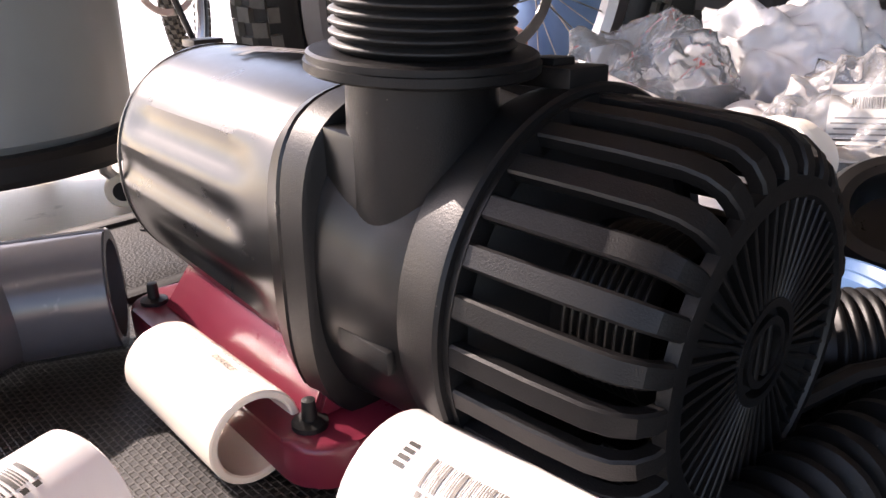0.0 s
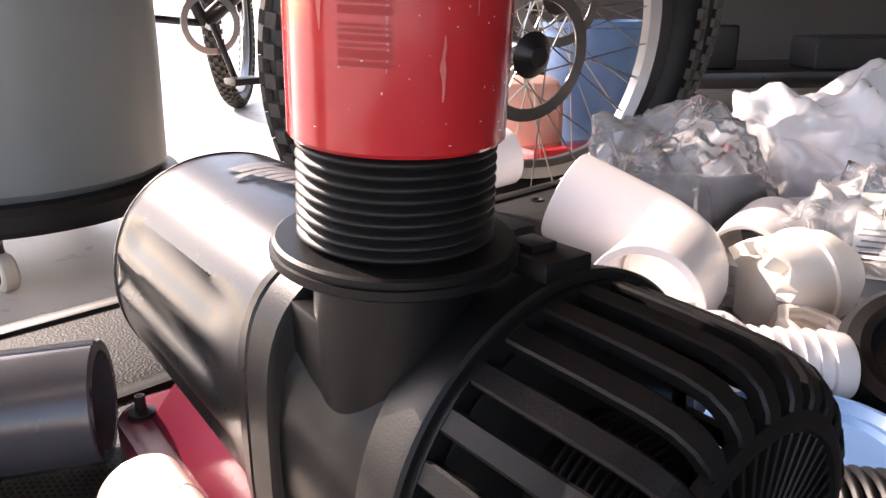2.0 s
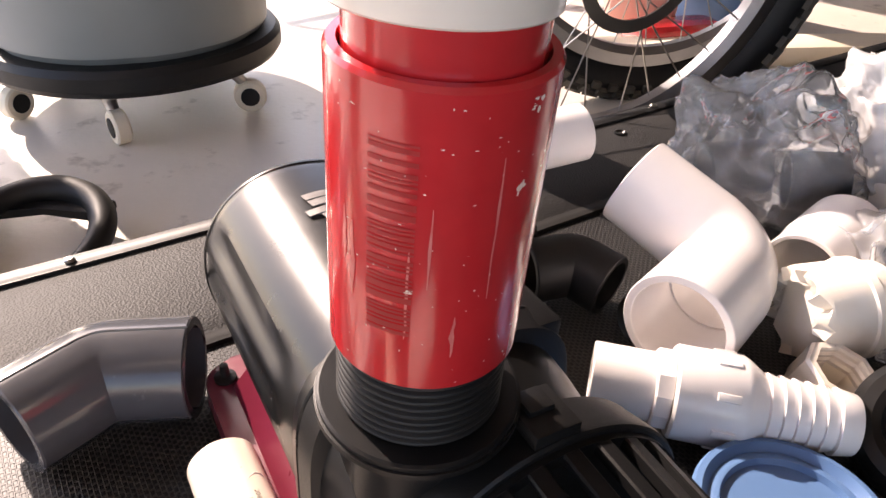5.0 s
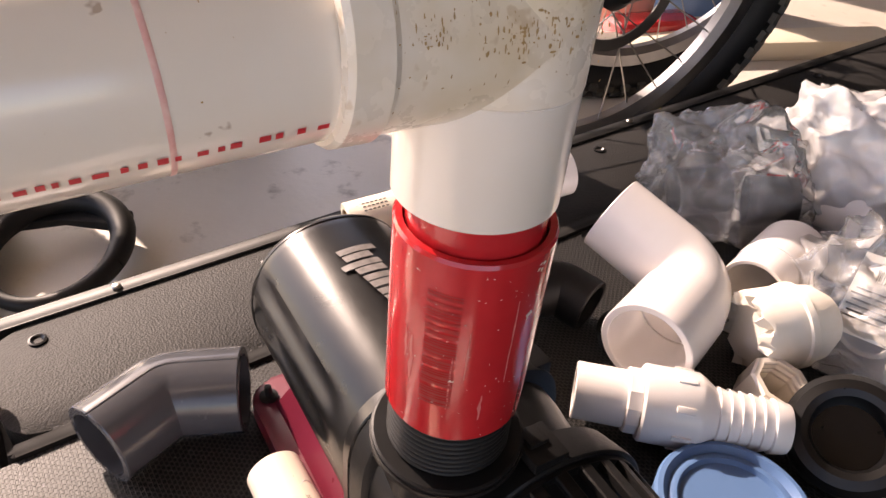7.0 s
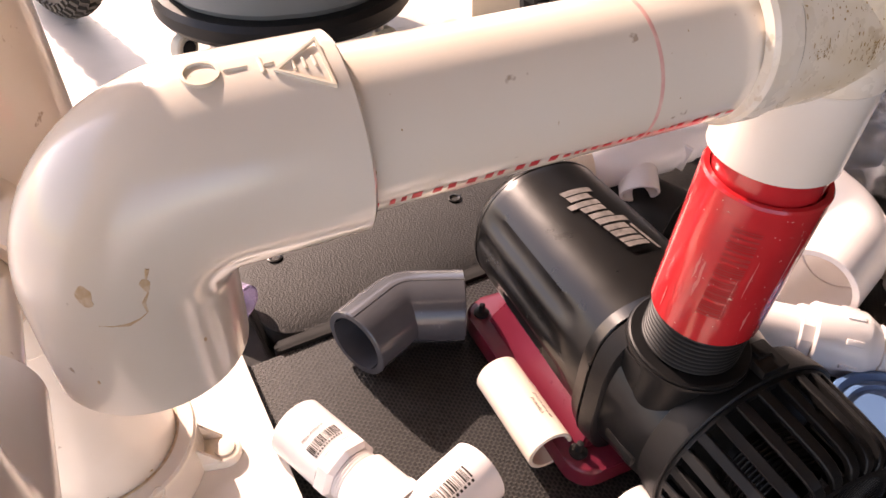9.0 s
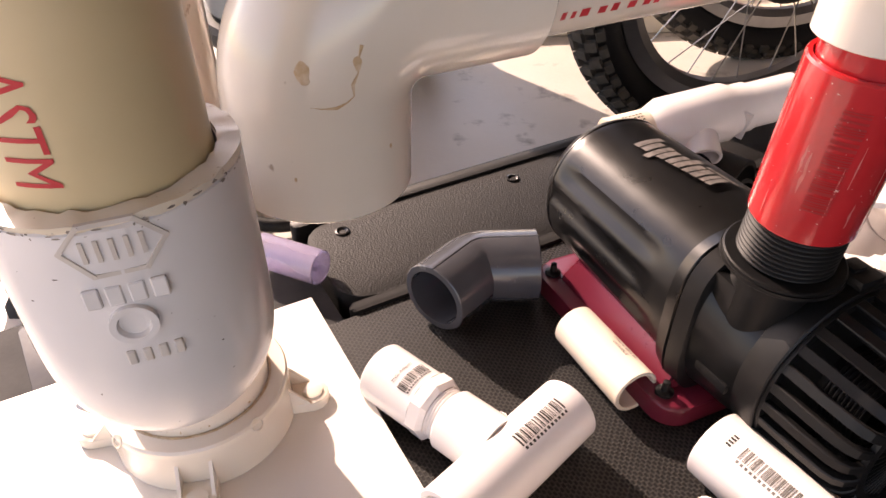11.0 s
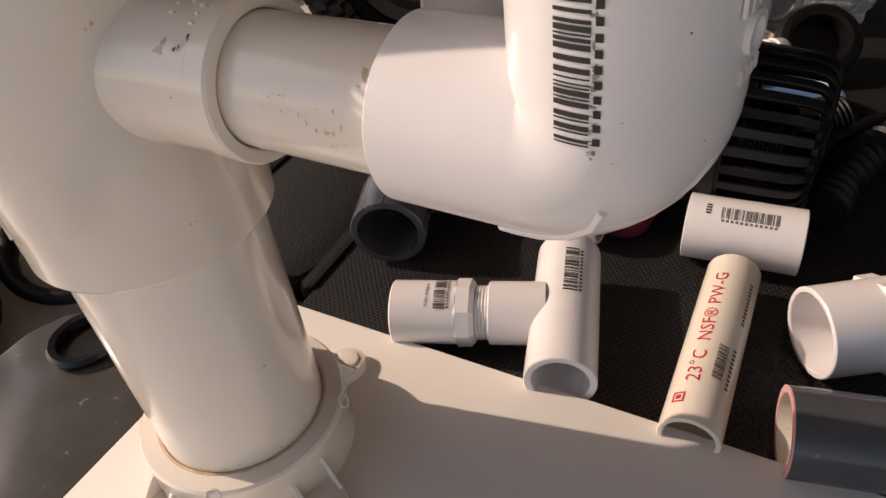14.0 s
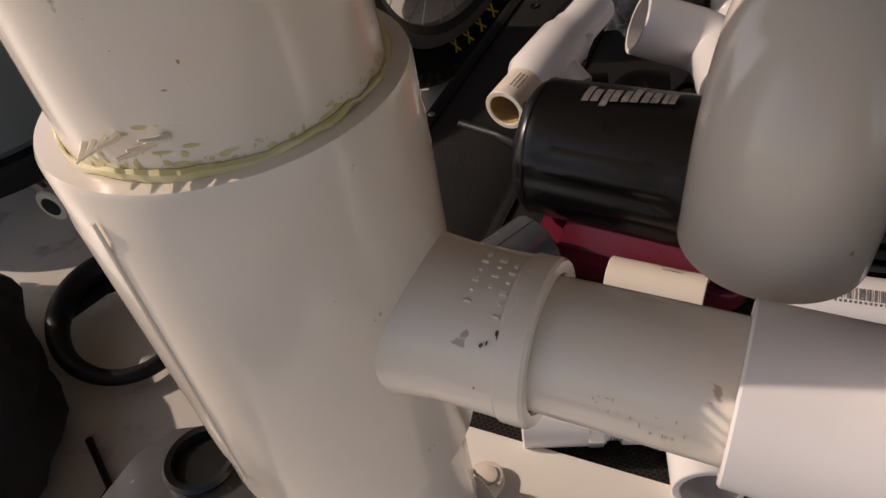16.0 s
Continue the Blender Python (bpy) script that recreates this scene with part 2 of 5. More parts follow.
BLACK_MATTE = plastic("black_plastic_matte", rgb("121213"), rgb("171616"), 0.42, 1800, 0.25, (800, 0.72, rgb("968d83"), 0.45), spec=0.26)
BLACK_DEEP = plastic("black_rubber", rgb("131314"), rgb("1a1918"), 0.5, 1200, 0.15, (900, 0.72, rgb("8a8278"), 0.35), spec=0.35)
RED_PIPE = plastic("red_enamel", rgb("c02a2e"), rgb("a31d22"), 0.2, 120, 0.08, (420, 0.74, rgb("e8b8ac"), 0.5), wear=40, rvar=0.08)
RED_BASE = plastic("dark_red_plastic", rgb("6c2031"), rgb("5f1b2a"), 0.3, 900, 0.05, (500, 0.74, rgb("c9a9a6"), 0.4))
BLUE = plastic("blue_plastic", rgb("54759f"), rgb("48678f"), 0.35, 600, 0.04)
VAC_GREY = plastic("grey_vacuum_plastic", rgb("777e80"), rgb("6c7375"), 0.45, 500, 0.05, wear=5)
INK = plastic("black_ink", rgb("2a2724"), None, 0.6, 300, 0.0)
INK_FADED = plastic("faded_black_ink", rgb("5c5853"), rgb("827c75"), 0.6, 300, 0.0, wear=300, wear_amt=0.9)
TREAD = plastic("dusty_tread", rgb("3b3833"), rgb("57524a"), 0.8, 500, 0.3, wear=40)
WHITE_PAINT = plastic("white_paint", rgb("e8e6e2"), rgb("d9d5cf"), 0.3)
INK_RED = plastic("red_ink", rgb("c8252f"), rgb("d24a4c"), 0.5, 300, 0.0, wear=120)
INK_GREY = plastic("worn_silver_ink", rgb("78736f"), rgb("524e4b"), 0.5, 300, 0.0, wear=150, wear_amt=0.9)
YELLOW = plastic("yellow_print", rgb("e6d23a"), rgb("cbb52c"), 0.5, 300, 0.0)
ORANGE = plastic("orange_print", rgb("a8552e"), rgb("7c4a33"), 0.6, 300, 0.0, wear=90, wear_amt=0.9)
GLUE = plastic("yellowed_glue", rgb("e0d5ac"), rgb("c5b87a"), 0.25, 120, 0.3, wear=60, wear_amt=0.9)
FOAM = plastic("cream_foam", rgb("f0e8dc"), rgb("e4d6bd"), 0.7, 300, 0.4, wear=40)


for glossy in (PVC_OLD, PVC_CLEAN, RED_PIPE):
    glossy.node_tree.nodes["Principled BSDF"].inputs["Coat Weight"].default_value = 0.4
    glossy.node_tree.nodes["Principled BSDF"].inputs["Coat Roughness"].default_value = 0.06


def metal(name, col, rough):
    k = Nodes(name)
    k.base(k.mix(k.noise(60), col, [c * 0.8 for c in col[:3]] + [1]))
    k.b.inputs["Metallic"].default_value = 1.0
    k.rough(rough)
    return k.mat


GRIME = plastic("brown_grime", rgb("a98657"), rgb("c6a878"), 0.6, 300, 0.1, wear=250, wear_amt=0.9)
SAW_DUST = plastic("grey_saw_dust", rgb("7d7268"), rgb("a2968a"), 0.7, 300, 0.1, wear=250, wear_amt=0.9)
STEEL = metal("steel", rgb("b8b6b2"), 0.3)
RIM = metal("grey_alloy", rgb("a6a7aa"), 0.34)


def concrete_mat():
    k = Nodes("concrete")
    c = k.mix(k.ramp(k.noise(1.6, 6), [(0.35, (0, 0, 0)), (0.7, (1, 1, 1))]), rgb("d6cfc5"), rgb("c0b9af"))
    c = k.mix(k.ramp(k.noise(14, 5), [(0.6, (0, 0, 0)), (0.72, (1, 1, 1))]), c, rgb("958c82"))
    k.base(c)
    k.rough(k.ramp(k.noise(3.0, 5), [(0.3, (0.34, 0.34, 0.34)), (0.7, (0.55, 0.55, 0.55))]))
    k.bump(k.noise(90, 5), 0.3, 0.002)
    return k.mat


CONCRETE = concrete_mat()


def pebble_mat():
    """Hard black panel with a leather-like grain."""
    k = Nodes("pebbled_black_panel")
    v = k.n("ShaderNodeTexVoronoi", Scale=620.0)
    k.link(k.co, v.inputs["Vector"])
    k.base(k.mix(k.ramp(k.noise(9, 5), [(0.4, (0, 0, 0)), (0.7, (1, 1, 1))]), rgb("191818"), rgb("232120")))
    k.rough(0.62)
    k.b.inputs["Specular IOR Level"].default_value = 0.25
    n = k.bump(v.outputs["Distance"], 0.5, 0.0008)
    k.bump(k.noise(30), 0.15, 0.002, n)
    return k.mat


PANEL = pebble_mat()


def mesh_mat():
    """Woven open mesh: small diamond holes between raised strands."""
    k = Nodes("open_mesh")
    sep = k.n("ShaderNodeMapping")
    k.link(k.co, sep.inputs["Vector"])
    sep.inputs["Rotation"].default_value = (0, 0, radians(0))
    sep.inputs["Scale"].default_value = (1 / 0.0042, 1 / 0.0026, 1)
    br = k.n("ShaderNodeTexBrick", Scale=1.0)
    br.offset = 0.5
    k.link(sep.outputs["Vector"], br.inputs["Vector"])
    br.inputs["Mortar Size"].default_value = 0.2
    br.inputs["Mortar Smooth"].default_value = 0.6
    br.inputs["Brick Width"].default_value = 1.0
    br.inputs["Row Height"].default_value = 1.0
    br.inputs["Color1"].default_value = br.inputs["Color2"].default_value = (0, 0, 0, 1)
    br.inputs["Mortar"].default_value = (1, 1, 1, 1)
    strand = k.mix(k.noise(25, 5), rgb("2b2928"), rgb("383533"))
    k.base(k.mix(br.outputs["Color"], rgb("080808"), strand))
    k.rough(0.5)
    k.bump(br.outputs["Color"], 0.9, 0.0015)
    return k.mat


MESH = mesh_mat()


def film_mat(name, milk):
    """Thin clear polythene."""
    k = Nodes(name)
    t = k.t
    out = t.nodes["Material Output"]
    clear = k.n("ShaderNodeBsdfTransparent")
    clear.inputs["Color"].default_value = (0.93, 0.93, 0.93, 1)
    gloss = k.n("ShaderNodeBsdfGlossy", Roughness=0.08)
    milky = k.n("ShaderNodeBsdfDiffuse")
    milky.inputs["Color"].default_value = (0.85, 0.85, 0.86, 1)
    m1 = k.n("ShaderNodeMixShader")
    m1.inputs[0].default_value = milk
    k.link(clear.outputs[0], m1.inputs[1])
    k.link(milky.outputs[0], m1.inputs[2])
    fr = k.n("ShaderNodeFresnel", IOR=1.5)
    m2 = k.n("ShaderNodeMixShader")
    k.link(fr.outputs[0], m2.inputs[0])
    k.link(m1.outputs[0], m2.inputs[1])
    k.link(gloss.outputs[0], m2.inputs[2])
    b = k.n("ShaderNodeBump", Strength=0.3, Distance=0.003)
    k.link(k.noise(55, 3), b.inputs["Height"])
    for n in (gloss, milky, fr):
        k.link(b.outputs["Normal"], n.inputs["Normal"])
    k.link(m2.outputs[0], out.inputs["Surface"])
    return k.mat


FILM = film_mat("clear_film", 0.24)
FILM_MILKY = film_mat("cloudy_film", 0.5)
PLATE = plastic("white_board", rgb("ebe6df"), rgb("e0d6c8"), 0.45, 200, 0.08, (35, 0.7, rgb("b7a184"), 0.4), wear=6)
WALL = plastic("garage_wall", rgb("5c5651"), rgb("4d4844"), 0.8, 60, 0.2, wear=1.5)
WOOD = plastic("ceiling_board", rgb("8a7a68"), rgb("776856"), 0.8, 40, 0.2, wear=2)
PALE = plastic("pale_board", rgb("e9dfcc"), rgb("d8cbb2"), 0.6, 100, 0.1, wear=4)
FABRIC = plastic("black_fabric", rgb("242425"), rgb("323131"), 0.85, 400, 0.5, wear=20)


# ---------------------------------------------------------------- setting
FLOOR = -0.165
E1, E2 = Vector((0.702, 0.712, 0)).normalized(), Vector((0.712, -0.702, 0)).normalized()
DECK0 = Vector((-0.379, 0.331, 0))  # far left corner of the deck
DECK_M = Matrix.Translation(DECK0) @ Matrix(((-E2.x, E1.x, 0, 0), (-E2.y, E1.y, 0, 0), (0, 0, 1, 0), (0, 0, 0, 1)))
# deck axes: x runs back over the far edge (so the deck lies at x < 0), y along the far edge

ground = part("ground", slab([(-60, -60), (60, -60), (60, 90), (-60, 90)], FLOOR - 0.2, FLOOR), CONCRETE)
tagged(ground, "pale worn concrete garage floor and driveway", "floor", kind="structure")

RX0, RX1, RY0, RY1, RZ = -1.9, 3.0, -3.0, 3.4, 2.25
wall_back = part("wall_back", box(RX1 + 0.45, 0.12, RZ - FLOOR, at=((RX1 - 0.45) / 2, RY1 + 0.06, (RZ + FLOOR) / 2)), WALL)
wall_right = part("wall_right", box(0.12, RY1 - RY0, RZ - FLOOR, at=(RX1 + 0.06, (RY0 + RY1) / 2, (RZ + FLOOR) / 2)), WALL)
for w in (wall_back, wall_right):
    tagged(w, "dim brown-grey painted garage wall", "wall", kind="structure")
ceiling = part("ceiling", box(RX1 - RX0 + 0.3, RY1 - RY0 + 0.3, 0.1, at=((RX0 + RX1) / 2, (RY0 + RY1) / 2, RZ + 0.05)), WOOD)
tagged(ceiling, "bare brown boarded garage ceiling", "ceiling", kind="structure")


# ---------------------------------------------------------------- the deck
TREAD_RAIL = plastic("dull_black_edging", rgb("1a1918"), rgb("232120"), 0.75, 600, 0.3, spec=0.2)


def build_deck():
    deck = thing("deck", DECK_M, "low black deck with an open mesh panel and a pebbled border", "deck")
    L, D, WB = 2.2, 1.3, 0.118
    part("border_panel", slab(round_rect(-WB, 0.0, 0.0, L, 0.03), -0.03, 0.0, 0.0015), PANEL, deck)
    # raised rim along the far edge with a groove before it
    part("rim", slab(round_rect(0.001, -0.004, 0.016, L, 0.006), -0.034, 0.0025, 0.002), BLACK_DEEP, deck)
    part("inner_rail", slab(round_rect(-WB - 0.012, 0.0, -WB - 0.001, L, 0.004), -0.03, 0.0015, 0.003), TREAD_RAIL, deck)
    part("mesh_panel", box(D, L + 0.6, 0.012, at=(-WB - 0.013 - D / 2, L / 2 - 0.3, -0.0075)), MESH, deck)
    part("frame", slab([(-D - 0.2, -0.3), (0.0, -0.004), (0.0, L), (-D - 0.2, L)], FLOOR + 0.001, -0.036), BLACK_DEEP, deck)
    part("side_panel", slab([(-0.30, -0.26), (-0.004, -0.26), (-0.004, -0.006), (-0.30, -0.006)], -0.04, -0.006, 0.002), FABRIC, deck, "black side panel with worn orange print")
    pr = part("worn_print", bars_bm([(-0.115 + 0.014 * i, -0.075, 0.003, 0.022) for i in range(4)] + [(-0.115 + 0.014 * i, -0.075, 0.010, 0.003) for i in range(3)]), ORANGE, deck, m=Matrix.Translation((0, 0, -0.0055)))
    pr["kind"] = "stuff"
    for y in (0.035, 0.22, 0.62, 1.05):
        bm = lathe([(0.0068, -0.001), (0.0068, 0.0008), (0.0052, 0.0012), (0.003, -0.0006), (0.0025, -0.003)], 20)
        part("grommet", bm, BLACK, deck, m=Matrix.Translation((-0.022, y, 0.0006)))
    for y in (0.1, 0.34, 0.7):
        bm = lathe([(0.004, 0.0), (0.004, 0.001), (0.0025, 0.0022), (0.0006, 0.0024)], 16)
        part("rivet", bm, STEEL, deck, m=Matrix.Translation((0.008, y, 0.0035)))
    return deck


build_deck()

# ---------------------------------------------------------------- the pump
NECK_O = Vector((-0.0144, 0.2213, -0.0037))
PN = Vector((0.0575, -0.045, 0.997)).normalized()
PU, PA = Vector((0.0537, -0.0017, 0.9986)), Vector((0.6664, -0.7447, -0.0372))
PB = PN.cross(PA).normalized()
PA = PB.cross(PN).normalized()
PU.normalize()
NECK_M = Matrix.Translation(NECK_O) @ Matrix((PA, PB, PN)).transposed().to_4x4()
AXD, AXU = Vector((0.6623, -0.7493, 0.0062)).normalized(), Vector((0.0253, 0.0305, 0.9993))
AXB = AXU.cross(AXD).normalized()
AXU = AXD.cross(AXB).normalized()
PUMP_M = Matrix.Translation((0.0203, 0.2355, 0.063)) @ Matrix((AXD, AXB, AXU)).transposed().to_4x4()
NECK_IN = PUMP_M.inverted() @ NECK_M
X_ALONG = Matrix(((0, 0, 1, 0), (0, 1, 0, 0), (-1, 0, 0, 0), (0, 0, 0, 1)))  # lathe z -> pump x


def section(theta, r, power):
    c, s = math.cos(theta), math.sin(theta)
    return r / (abs(c) ** power + abs(s) ** power) ** (1 / power)


def along_x(stations, seg=72, shape=None, cap=True):
    """Skin of (x, radius, power, side, up) stations along the pump."""
    rings = []
    for x, r, p, *off in stations:
        dy, dz = off or (0.0, 0.0)
        ring = []
        for i in range(seg):
            th = 2 * math.pi * i / seg
            q = section(th, r, p) * (shape(th, x) if shape else 1)
            ring.append(Vector((x, dy + q * math.sin(th), dz + q * math.cos(th))))
        rings.append(ring)
    return rings_mesh(rings, cap=cap)


def motor_shape(th, x):
    """Long flutes pressed into both flanks."""
    d = 0.0
    deg = math.degrees(th) % 360
    deg = deg if deg <= 180 else 360 - deg
    for centre, width, depth, x0, x1 in ((62, 8, 0.045, -0.185, -0.06), (84, 9, 0.05, -0.2, -0.062), (112, 8, 0.06, -0.16, -0.055)):
        f = max(0.0, 1 - ((deg - centre) / width) ** 2)
        g = max(0.0, min(1.0, (x - x0) / 0.02, (x1 - x) / 0.02))
        d += depth * f * g
    return 1 - d


def cage_bar_bm():
    prof = [(0.0325, 0.0612), (0.060, 0.0600), (0.076, 0.0586), (0.0825, 0.0568), (0.0868, 0.0535), (0.0892, 0.0490), (0.0898, 0.0445)]
    rings = []
    for i, (x, r) in enumerate(prof):
        a, b = Vector(prof[max(i - 1, 0)]), Vector(prof[min(i + 1, len(prof) - 1)])
        t = (b - a).normalized()
        nx, nr = -t.y, t.x
        if nr < 0 or (nr == 0 and nx < 0):
            nx, nr = -nx, -nr
        if i >= 4:
            nx = abs(nx)
        w = 0.0034 * (r / 0.0612) ** 0.6
        th = 0.0042
        c = 0.0007
        ring = []
        for s, dep in ((-w + c, 0), (w - c, 0), (w, c), (w * 0.9, th), (-w * 0.9, th), (-w, c)):
            ring.append(Vector((x - nx * dep, s, r - nr * dep)))
        rings.append(ring)
    return rings_mesh(rings)


def build_pump():
    pump = thing("water_pump", PUMP_M, "black water pump with slotted intake cage on dark red base", "pump")
    xs = [(-0.197, 0.036, 2, -0.013, 0.012), (-0.1965, 0.044, 2, -0.013, 0.012), (-0.195, 0.0495, 2, -0.013, 0.012), (-0.192, 0.0525, 2.1, -0.013, 0.012), (-0.188, 0.0542, 2.15, -0.013, 0.012)]
    for i in range(24):
        f = i / 23
        xs.append((-0.184 + 0.139 * f, 0.0548 + 0.0022 * f, 2.2 + 0.3 * f, -0.013 + 0.004 * f, 0.012 - 0.007 * f))
    part("motor_housing", along_x(xs, 120, motor_shape), BLACK, pump, "glossy black motor housing with long flutes")
    part("rear_band", along_x([(-0.1865, 0.0545, 2.15, -0.013, 0.012), (-0.186, 0.0555, 2.15, -0.013, 0.012), (-0.1845, 0.0555, 2.15, -0.013, 0.012), (-0.184, 0.0545, 2.15, -0.013, 0.012)], 96, cap=False), BLACK, pump)
    sb = (-0.009, 0.004)
    part("seam_band", along_x([(-0.0475, 0.056, 3, *sb), (-0.047, 0.0575, 3.4, *sb), (-0.0375, 0.0592, 3.8, *sb), (-0.0368, 0.0585, 3.8, *sb)], 96), BLACK, pump)
    part("volute_band", along_x([(-0.0358, 0.0585, 3.8, *sb), (-0.0352, 0.0592, 3.8, *sb), (-0.0235, 0.0585, 3.6, *sb), (-0.0228, 0.0565, 3.6, *sb)], 96), BLACK_MATTE, pump)
    part("volute", along_x([(-0.024, 0.0555, 2.6, *sb), (-0.014, 0.0562, 2.3, -0.007, 0.002), (0.0, 0.0562, 2.1, -0.0065, 0.0), (0.01, 0.0562, 2.05, -0.005, 0.0), (0.018, 0.0562, 2, -0.003, 0.0)], 72), BLACK, pump)
    part("pressed_flute", box(0.026, 0.004, 0.008, 0.0018, at=(-0.002, -0.0612, -0.012)), BLACK_MATTE, pump)
    part("boss", lathe([(0.0036, -0.003), (0.0036, 0.0002), (0.002, 0.0005)], 20), BLACK_MATTE, pump, m=frame_m((-0.001, -0.0612, 0.008), (0, -1, 0.14)))
    # outlet neck with its web, flange and thread
    part("outlet_neck", lathe([(0.0150, 0.058), (0.0190, 0.063), (0.0212, 0.070), (0.0222, 0.080), (0.0224, 0.1160), (0.0222, 0.139)], 64), BLACK_MATTE, pump, m=NECK_IN)
    part("web", box(0.0350, 0.048, 0.048, 0.0016, at=(-0.0175, 0.0020, 0.0955)), BLACK, pump, "flat black shoulder beside the outlet", m=NECK_IN)
    part("terminal_box", box(0.040, 0.046, 0.088, 0.003, at=(-0.0445, 0.0195, 0.0145)), BLACK_MATTE, pump, "black terminal box behind the outlet")
    part("outlet_flange", lathe([(0.0265, 0.1368), (0.0328, 0.1369), (0.0336, 0.1376), (0.0336, 0.1399), (0.0328, 0.1401), (0.0328, 0.1419), (0.0318, 0.1425), (0.02, 0.1425)], 72), BLACK_MATTE, pump, m=NECK_IN)
    part("outlet_thread", lathe([(0.0235, 0.1421)] + thread_profile(0.0264, 0.1428, 0.1745, 11, 0.0019, 0.0006) + [(0.0215, 0.1755), (0.0215, 0.146)], 64, cap=False), BLACK_DEEP, pump, smooth=50, m=NECK_IN)
    # collar that holds the cage
    part("collar", along_x([(0.0125, 0.052, 2), (0.0125, 0.059, 2), (0.0137, 0.0612, 2), (0.0295, 0.0640, 2), (0.0318, 0.0640, 2), (0.0328, 0.0630, 2), (0.0328, 0.057, 2)], 120), BLACK_MATTE, pump)
    part("cage_seat", along_x([(0.0322, 0.0613, 2), (0.0352, 0.0613, 2), (0.0352, 0.0565, 2), (0.0322, 0.0565, 2)], 120, cap=False), BLACK_MATTE, pump)
    part("clip", box(0.020, 0.018, 0.006, 0.001, at=(0.0215, -0.003, 0.0655)), BLACK_MATTE, pump)
    part("clip_catch", box(0.010, 0.010, 0.003, 0.0008, at=(0.018, -0.004, 0.0692)), BLACK_MATTE, pump)
    nb = 28
    first = part("cage_bar", cage_bar_bm(), BLACK_MATTE, pump, smooth=24)
    for i in range(1, nb):
        o = new("cage_bar", first.data)
        o.parent = pump
        o.matrix_local = Matrix.Rotation(2 * math.pi * i / nb, 4, "X")
    # end plate: rim, hub and fine radial ribs
    part("end_rim", lathe([(0.0462, 0.0862), (0.0462, 0.0896), (0.0445, 0.0902), (0.0415, 0.0902), (0.0405, 0.0892), (0.0405, 0.0862)], 84, closed=True), BLACK_MATTE, pump, m=X_ALONG)
    part("end_plate", lathe([(0.041, 0.0858), (0.041, 0.0868), (0.001, 0.0868), (0.001, 0.0858)], 72, closed=True), BLACK_DEEP, pump, m=X_ALONG)
    r0 = part("end_rib", box(0.0028, 0.0012, 0.0285, 0.0003, 1, at=(0.0881, 0, 0.0268)), BLACK_MATTE, pump)
    for i in range(1, 48):
        o = new("end_rib", r0.data)
        o.parent = pump
        o.matrix_local = Matrix.Rotation(2 * math.pi * i / 48, 4, "X")
    part("hub_ring", lathe([(0.0150, 0.0866), (0.0150, 0.0898), (0.0125, 0.0898), (0.0125, 0.0866)], 40, closed=True), BLACK_MATTE, pump, m=X_ALONG)
    part("hub_ring", lathe([(0.0100, 0.0866), (0.0100, 0.0898), (0.0078, 0.0898), (0.0078, 0.0866)], 32, closed=True), BLACK_MATTE, pump, m=X_ALONG)
    part("hub_bar", box(0.003, 0.0022, 0.015, 0.0004, 1, at=(0.0880, 0.002, 0)), BLACK_MATTE, pump)
    part("hub_bar", box(0.003, 0.0022, 0.015, 0.0004, 1, at=(0.0880, -0.003, 0)), BLACK_MATTE, pump)
    # intake nozzle and cover behind the bars
    part("pump_cover", lathe([(0.0565, 0.018), (0.0565, 0.03), (0.050, 0.034), (0.034, 0.035), (0.028, 0.038)], 64), BLACK_DEEP, pump, m=X_ALONG)
    part("intake_thread", lathe([(0.0245, 0.034), (0.0245, 0.042)] + thread_profile(0.0262, 0.042, 0.068, 9, 0.0018) + [(0.0225, 0.069), (0.0215, 0.069), (0.0215, 0.042)], 56, cap=False), BLACK, pump, m=X_ALONG, smooth=50)
    # base
    part("base_plate", slab(round_rect(-0.181, -0.080, -0.008, 0.055, 0.018, 6), -0.0625, -0.047, 0.003, 3), RED_BASE, pump, "dark red plastic base plate")
    bm = bmesh.new()
    lo = [bm.verts.new(p) for p in ((-0.158, -0.068, -0.048), (-0.026, -0.068, -0.048), (-0.026, 0.044, -0.048), (-0.158, 0.044, -0.048))]
    hi = [bm.verts.new(p) for p in ((-0.150, -0.050, -0.018), (-0.03, -0.052, -0.018), (-0.03, 0.028, -0.018), (-0.150, 0.028, -0.018))]
    for i in range(4):
        bm.faces.new((lo[i], lo[(i + 1) % 4], hi[(i + 1) % 4], hi[i]))
    bm.faces.new(hi)
    bm.faces.new(lo[::-1])
    bmesh.ops.bevel(bm, geom=list(bm.edges), offset=0.002, segments=2, affect="EDGES")
    part("base_saddle", bm, RED_BASE, pump)
    for x in (-0.1645, -0.026):
        for y in (-0.069, 0.044):
            part("foot_bolt", lathe([(0.0062, 0.0), (0.0062, 0.002), (0.0027, 0.003), (0.0023, 0.010), (0.0005, 0.0104)], 20), BLACK_DEEP, pump, m=Matrix.Translation((x, y, -0.0472)))
    # maker's mark as plain letter-like blocks
    rects, xx = [], 0.0
    for k, wd in enumerate((0.013, 0.0125, 0.0125, 0.013, 0.0095)):
        rects.append((xx, -0.005 if k == 1 else 0.0, wd * 0.42, 0.0225 if k in (0, 1) else 0.0165))
        rects.append((xx + wd * 0.52, 0.0, wd * 0.46, 0.0225 if k == 2 else 0.0165))
        xx += wd + 0.002
    rects.append((0.046, 0.0185, 0.027, 0.0028))
